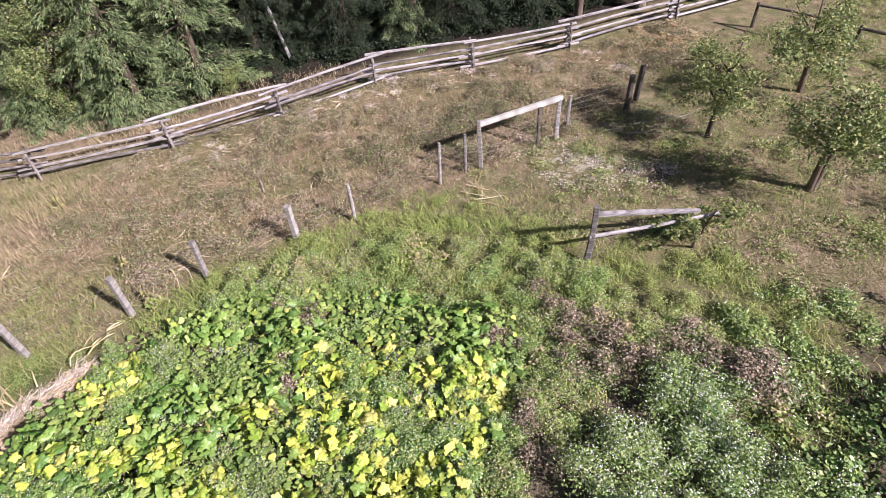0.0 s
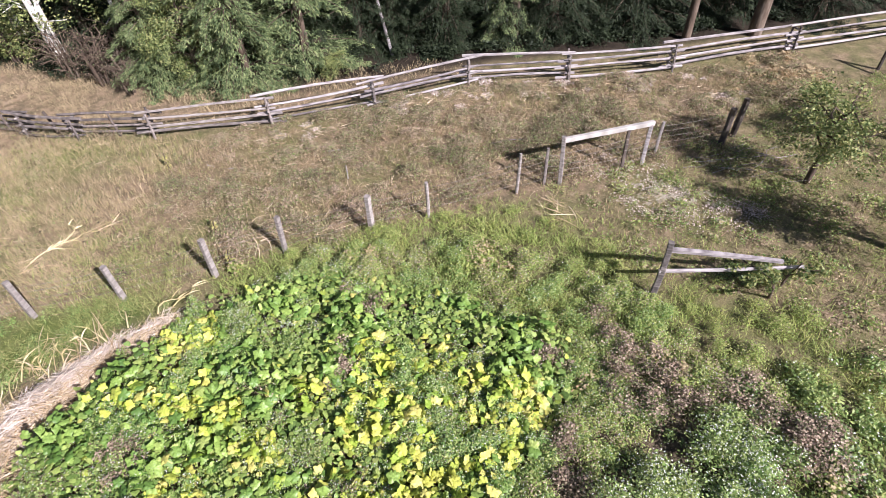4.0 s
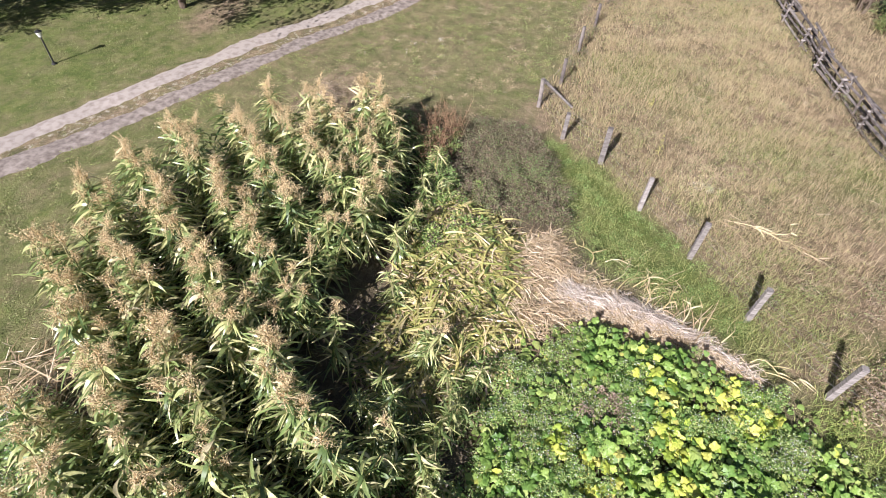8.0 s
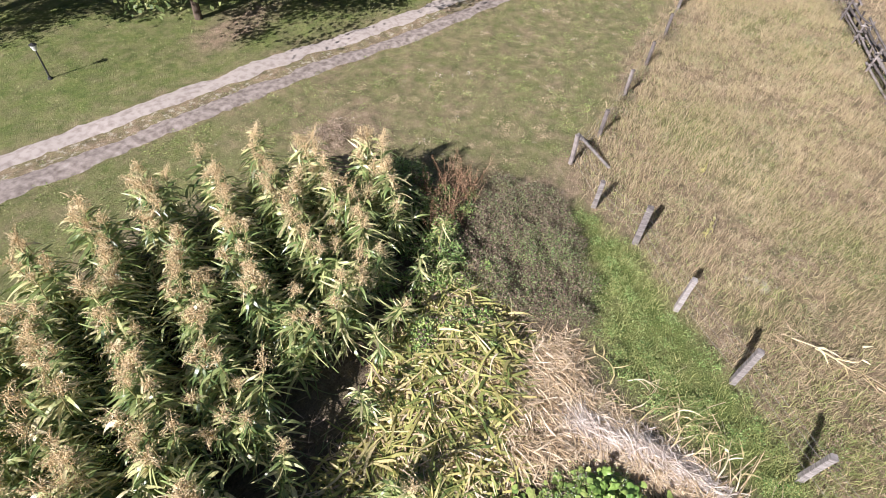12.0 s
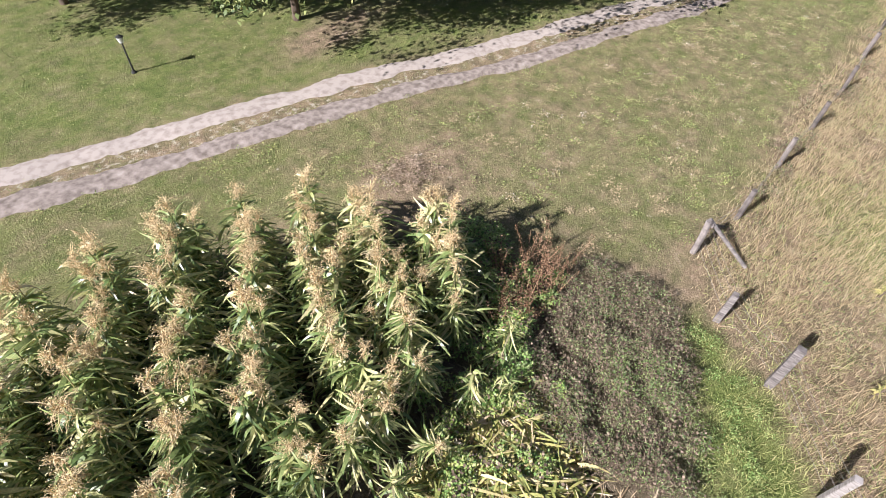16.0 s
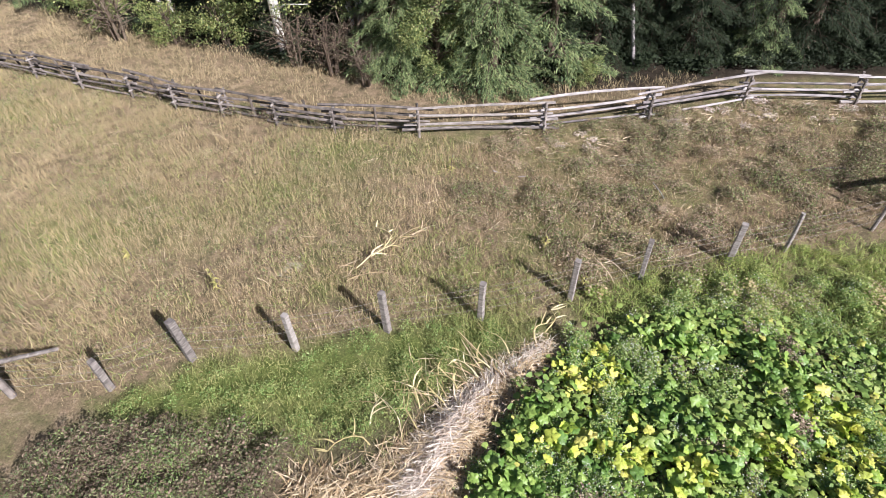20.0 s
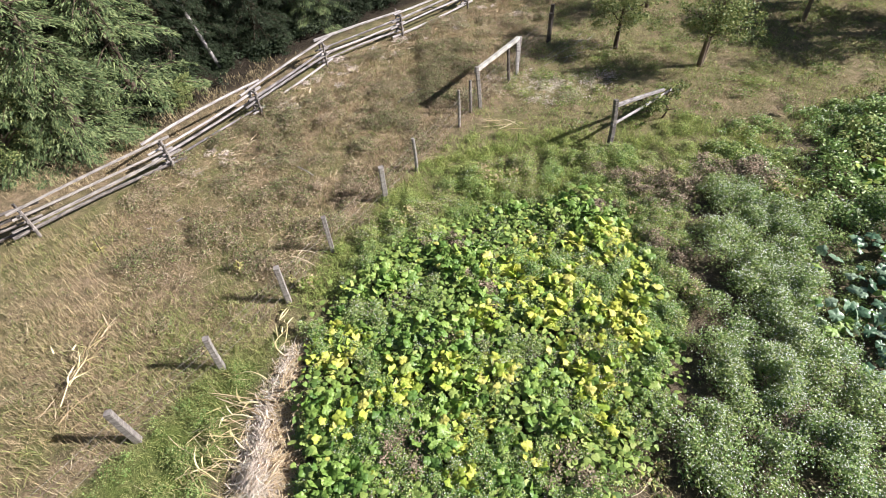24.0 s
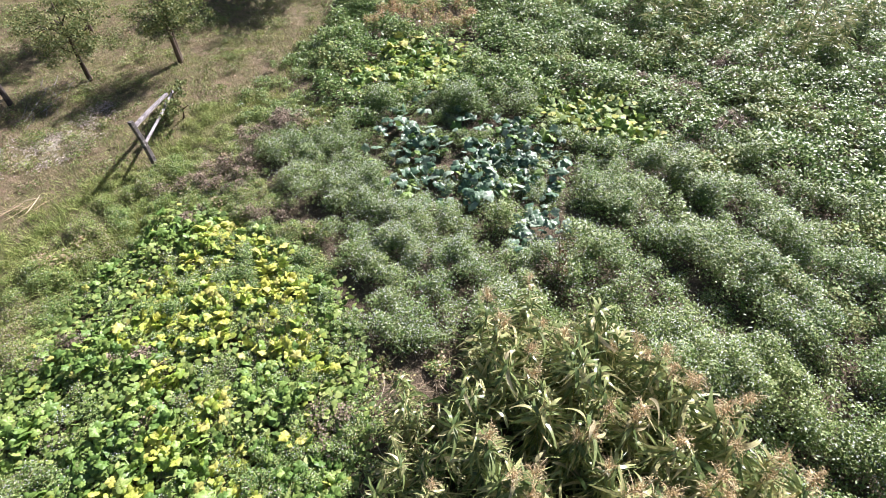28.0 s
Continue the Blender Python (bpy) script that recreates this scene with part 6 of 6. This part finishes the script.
# ---- trees ----
def conifer(name, tall, spread, needles, mat, label, low=0.25):
    """Spruce: whorls of drooping boughs thick with needle sprays, down to the ground."""
    tree = thing(name, label=label, category="tree", group="forest edge trees")
    part("trunk", limb_mesh("trunk", [[((0, 0, -0.2), tall * 0.022), ((0.05, 0, tall * 0.4), tall * 0.015), ((0, 0.05, tall * 0.98), 0.02)]], M_BARK, 9), tree)
    boughs, base, way, ln = [], [], [], []
    h = low
    while h < tall * 0.96:
        reach = spread * (1 - h / tall) ** 0.8 + 0.15
        for _ in range(8):
            a = rnd(0, 6.28)
            r = reach * rnd(0.7, 1.12)
            rise = rnd(-0.05, 0.3)
            base.append((0, 0, h + rnd(-0.15, 0.15))), way.append((math.cos(a), math.sin(a), rise)), ln.append(r)
        h += 0.5 + 0.02 * h
    base, way, ln = np.array(base), unit(np.array(way)), np.array(ln)
    drop = rnd(0.25, 0.55, len(ln))
    for b, w, l, d in zip(base, way, ln, drop):
        boughs.append([(tuple(b + w * l * s - np.array([0, 0, d * l * s * s])), 0.03 * (1 - s) + 0.006) for s in (0, 0.35, 0.7, 1)])
    part("branchwork", limb_mesh("branchwork", boughs, M_BARK, 4), tree)["kind"] = "stuff"
    p = ln ** 1.6
    i = RNG.choice(len(ln), needles, p=p / p.sum())
    s = rnd(0.12, 1.02, needles) ** 0.7
    side = np.cross(way[i], [0, 0, 1.0]) * (RNG.normal(0, 0.26, needles) * ln[i] * (1.15 - s))[:, None]
    c = base[i] + way[i] * (ln[i] * s)[:, None] - np.array([0, 0, 1.0]) * (drop[i] * ln[i] * s * s)[:, None] + side
    c[:, 2] -= np.abs(RNG.normal(0, 0.06, needles))
    c[:, 2] = np.maximum(c[:, 2], 0.03)
    out = unit(c * np.array([1, 1, 0]) + 1e-6)
    w = unit(out * 0.8 + RNG.normal(0, 0.5, (needles, 3)) * np.array([1, 1, 0.5]) + np.array([0, 0, -0.1]))
    v, f = strips(c, w, rnd(0.08, 0.2, needles), rnd(0.03, 0.065, needles), 0.25, 2, 0.2)
    part("needles", mesh_np("needles", v, f, mat), tree)["kind"] = "stuff"
    return tree


def broadleaf(name, tall, crown, low, leaves, size, mat, bark, label, trunks=1, limbs=9, group="forest edge trees", lean=(0, 0)):
    """Tapered trunk, forking limbs and a ragged crown of separate leaves in clumps."""
    tree = thing(name, label=label, category="tree", group=group)
    paths, tips = [], []
    for t in range(trunks):
        o = RNG.normal(0, 0.12 * (trunks > 1), 2)
        tx, ty = o[0] * 4 + lean[0], o[1] * 4 + lean[1]
        r = (0.007 if bark is M_BIRCH else 0.018) * tall + 0.02
        paths.append([((o[0], o[1], -0.15), r * 1.25), ((o[0] + tx * 0.15, o[1] + ty * 0.15, low * 0.6), r), ((tx * 0.6, ty * 0.6, tall * 0.55), r * 0.6), ((tx, ty, tall * 0.92), 0.015)])
        for _ in range(limbs):
            h = rnd(low * 0.7, tall * 0.8)
            a = rnd(0, 6.28)
            l = crown * rnd(0.6, 1.05) * (1 - 0.5 * abs(h / tall - 0.45))
            s = h / tall
            b = np.array([tx * s, ty * s, h])
            m = b + np.array([math.cos(a) * l * 0.5, math.sin(a) * l * 0.5, l * rnd(0.2, 0.5)])
            e = b + np.array([math.cos(a + 0.3) * l, math.sin(a + 0.3) * l, l * rnd(0.1, 0.7)])
            paths.append([(tuple(b), r * 0.45), (tuple(m), r * 0.28), (tuple(e), 0.01)])
            tips += [m, e, (m + e) / 2, e + RNG.normal(0, 0.3, 3)]
    part("trunk", limb_mesh("trunk", paths, bark, 8), tree)
    tips = np.array(tips)
    clumps = tips[RNG.integers(0, len(tips), max(30, len(tips) * 2))] + RNG.normal(0, crown * 0.16, (max(30, len(tips) * 2), 3))
    c = clumps[RNG.integers(0, len(clumps), leaves)] + RNG.normal(0, crown * 0.1, (leaves, 3)) * np.array([1, 1, 0.7])
    c[:, 2] = np.maximum(c[:, 2], low * 0.7 + 0.05)
    part("crown", mesh_np("crown", *bits(c, size * rnd(0.6, 1.4, leaves), 0.6, 0.7), mat), tree)["kind"] = "stuff"
    return tree


def plant_out(models, places):
    """First use of each model stands at its own place, the rest are copies."""
    seen = set()
    for k, x, y, turn, size in places:
        ob = models[k]
        m = pose(x * S, y * S, gz(x * S, y * S), 0, 0, turn)
        if k not in seen:
            seen.add(k)
            ob.matrix_basis = m @ Matrix.Scale(size, 4)
        else:
            ob = copy_thing(ob, m)
            ob.scale = (size, size, size)


FOREST_MODELS = [
    conifer("spruce", 11, 3.0, 26000, M_NEEDLE, "tall spruce with boughs sweeping down behind the rail fence"),
    conifer("spruce", 9, 2.6, 20000, M_NEEDLE, "spruce with pale green bough tips at the forest edge", 0.35),
    # This model's needle colour already holds the shade inside the wood.
    conifer("spruce", 13, 2.8, 26000, M_NEEDLE_SHADED, "spruce in the wood with shade painted into its needles", 0.5),
    broadleaf("leafy_tree", 8, 2.8, 0.9, 15000, 0.13, M_TREE_LEAF, M_BARK, "dense leafy tree leaning over the rail fence", 2, 14),
    broadleaf("birch", 11, 2.2, 2.6, 7000, 0.11, M_TREE_LEAF, M_BIRCH, "white-barked birch behind the rail fence", 3, 7),
    broadleaf("bush", 2.2, 1.3, 0.1, 5000, 0.1, M_TREE_LEAF, M_BARK, "low green bush at the forest edge", 4, 6),
    broadleaf("bare_bush", 2.6, 1.4, 0.3, 900, 0.06, M_DARKWEED, M_BARK, "leafless brown thicket beside the trees", 6, 8),
]
plant_out(FOREST_MODELS, [
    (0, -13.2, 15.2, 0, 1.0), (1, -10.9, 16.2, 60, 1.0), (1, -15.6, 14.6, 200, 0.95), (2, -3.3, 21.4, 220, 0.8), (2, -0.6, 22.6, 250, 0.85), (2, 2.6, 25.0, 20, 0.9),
    (1, -12.2, 14.5, 40, 0.85), (1, -15.3, 13.7, 170, 0.7), (3, -14.0, 14.0, 20, 0.55), (4, -19.9, 13.4, 0, 1.0), (4, -26.1, 13.6, 90, 1.0), (4, -24.0, 14.6, 200, 1.0), (4, -17.6, 15.0, 300, 0.9),
    (5, -9.6, 15.6, 0, 0.5), (5, -22.5, 13.2, 80, 0.9), (5, -24.6, 12.6, 190, 0.8), (5, -28.5, 12.5, 10, 1.0), (5, -30.5, 13, 70, 1.0),
    (6, -19.0, 12.9, 0, 0.8), (6, -17.4, 12.8, 140, 0.7), (6, -26.8, 11.8, 60, 0.9), (6, -16.2, 13.0, 250, 0.6),
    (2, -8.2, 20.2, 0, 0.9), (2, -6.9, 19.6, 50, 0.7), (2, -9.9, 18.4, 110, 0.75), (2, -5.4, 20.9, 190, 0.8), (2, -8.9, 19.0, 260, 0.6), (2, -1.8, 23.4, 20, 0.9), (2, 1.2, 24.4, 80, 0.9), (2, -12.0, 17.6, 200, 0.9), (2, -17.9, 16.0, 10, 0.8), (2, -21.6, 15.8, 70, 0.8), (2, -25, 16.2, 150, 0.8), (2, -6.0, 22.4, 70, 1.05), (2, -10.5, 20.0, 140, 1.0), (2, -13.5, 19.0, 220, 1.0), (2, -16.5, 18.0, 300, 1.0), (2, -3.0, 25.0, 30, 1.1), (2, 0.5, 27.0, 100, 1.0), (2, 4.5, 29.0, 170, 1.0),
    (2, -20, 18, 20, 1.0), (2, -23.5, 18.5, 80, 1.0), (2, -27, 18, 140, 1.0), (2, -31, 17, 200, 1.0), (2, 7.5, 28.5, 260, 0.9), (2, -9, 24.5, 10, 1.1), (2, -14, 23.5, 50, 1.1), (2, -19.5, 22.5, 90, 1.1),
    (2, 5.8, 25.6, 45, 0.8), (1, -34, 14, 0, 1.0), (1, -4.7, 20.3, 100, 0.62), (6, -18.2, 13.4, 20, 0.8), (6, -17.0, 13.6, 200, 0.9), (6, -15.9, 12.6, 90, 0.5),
])
pole = new("bare_pole", log_mesh("bare_pole", (0, 0, -0.2), (-1.1, 0.5, 4.6), 0.07, 0.05, M_WOOD_PALE, 9, 5, 0.05, 0.03))
pole.location = (-8.35 * S, 17.9 * S, 0)
tagged(pole, "pale bare leaning trunk in front of the dark wood", "dead tree")
for x, y, r in ((-4.5, 20.2, 0.22), (3.6, 22.9, 0.25), (1.4, 21.9, 0.16)):
    trunk = new("tree_trunk", limb_mesh("tree_trunk", [[((0, 0, -0.2), r * 1.15), ((0.05, 0, 2), r), ((0.1, 0.1, 8), r * 0.7)]], M_BARK, 10))
    trunk.location = (x * S, y * S, 0)
    tagged(trunk, "thick brown tree trunk behind the rail fence", "tree trunk", "bare trunks")

ORCHARD_MODELS = [
    broadleaf("orchard_tree", 3.1, 1.3, 1.35, 6500, 0.075, M_APPLE_LEAF, M_BARK, "small orchard tree with an airy green crown", 1, 12, "orchard trees", (0.25, 0.2)),
    broadleaf("orchard_tree", 2.9, 1.1, 1.6, 6500, 0.075, M_APPLE_LEAF, M_BARK, "low forked orchard tree with an airy green crown", 2, 9, "orchard trees"),
    broadleaf("bush", 0.8, 0.45, 0.05, 2600, 0.07, M_APPLE_LEAF, M_BARK, "small green bush growing through the fallen rails", 3, 5, "low bushes"),
    broadleaf("leafy_tree", 6.0, 2.7, 1.2, 16000, 0.13, M_TREE_LEAF, M_BARK, "large leafy tree at the corner of the orchard", 2, 14, "orchard trees"),
]
plant_out(ORCHARD_MODELS, [(0, 4.88, 14.1, 0, 1.0), (1, 6.75, 12.05, 0, 1.05), (0, 7.6, 16.6, 120, 1.05), (1, 12.0, 13.4, 200, 1.1), (3, 15.8, 11.3, 0, 1.0), (1, 13.6, 14.6, 20, 0.9), (2, 4.15, 10.2, 0, 1.05)])

SHADE_MODELS = [
    broadleaf("shade_tree", 7.5, 5.2, 4.0, 34000, 0.2, M_TREE_LEAF, M_BARK, "spreading leafy shade tree beyond the gravel road", 1, 26, "shade trees"),
]
plant_out(SHADE_MODELS, [(0, -17.4, -13.4, 0, 0.8), (0, -13.6, -19.8, 70, 0.8), (0, -14.6, -19.4, 300, 1.0), (0, -21.6, -11.4, 10, 0.95), (0, -25.2, -9.2, 120, 0.95), (0, -29, -7.8, 250, 1.0), (0, -34, -6.0, 20, 1.0)])
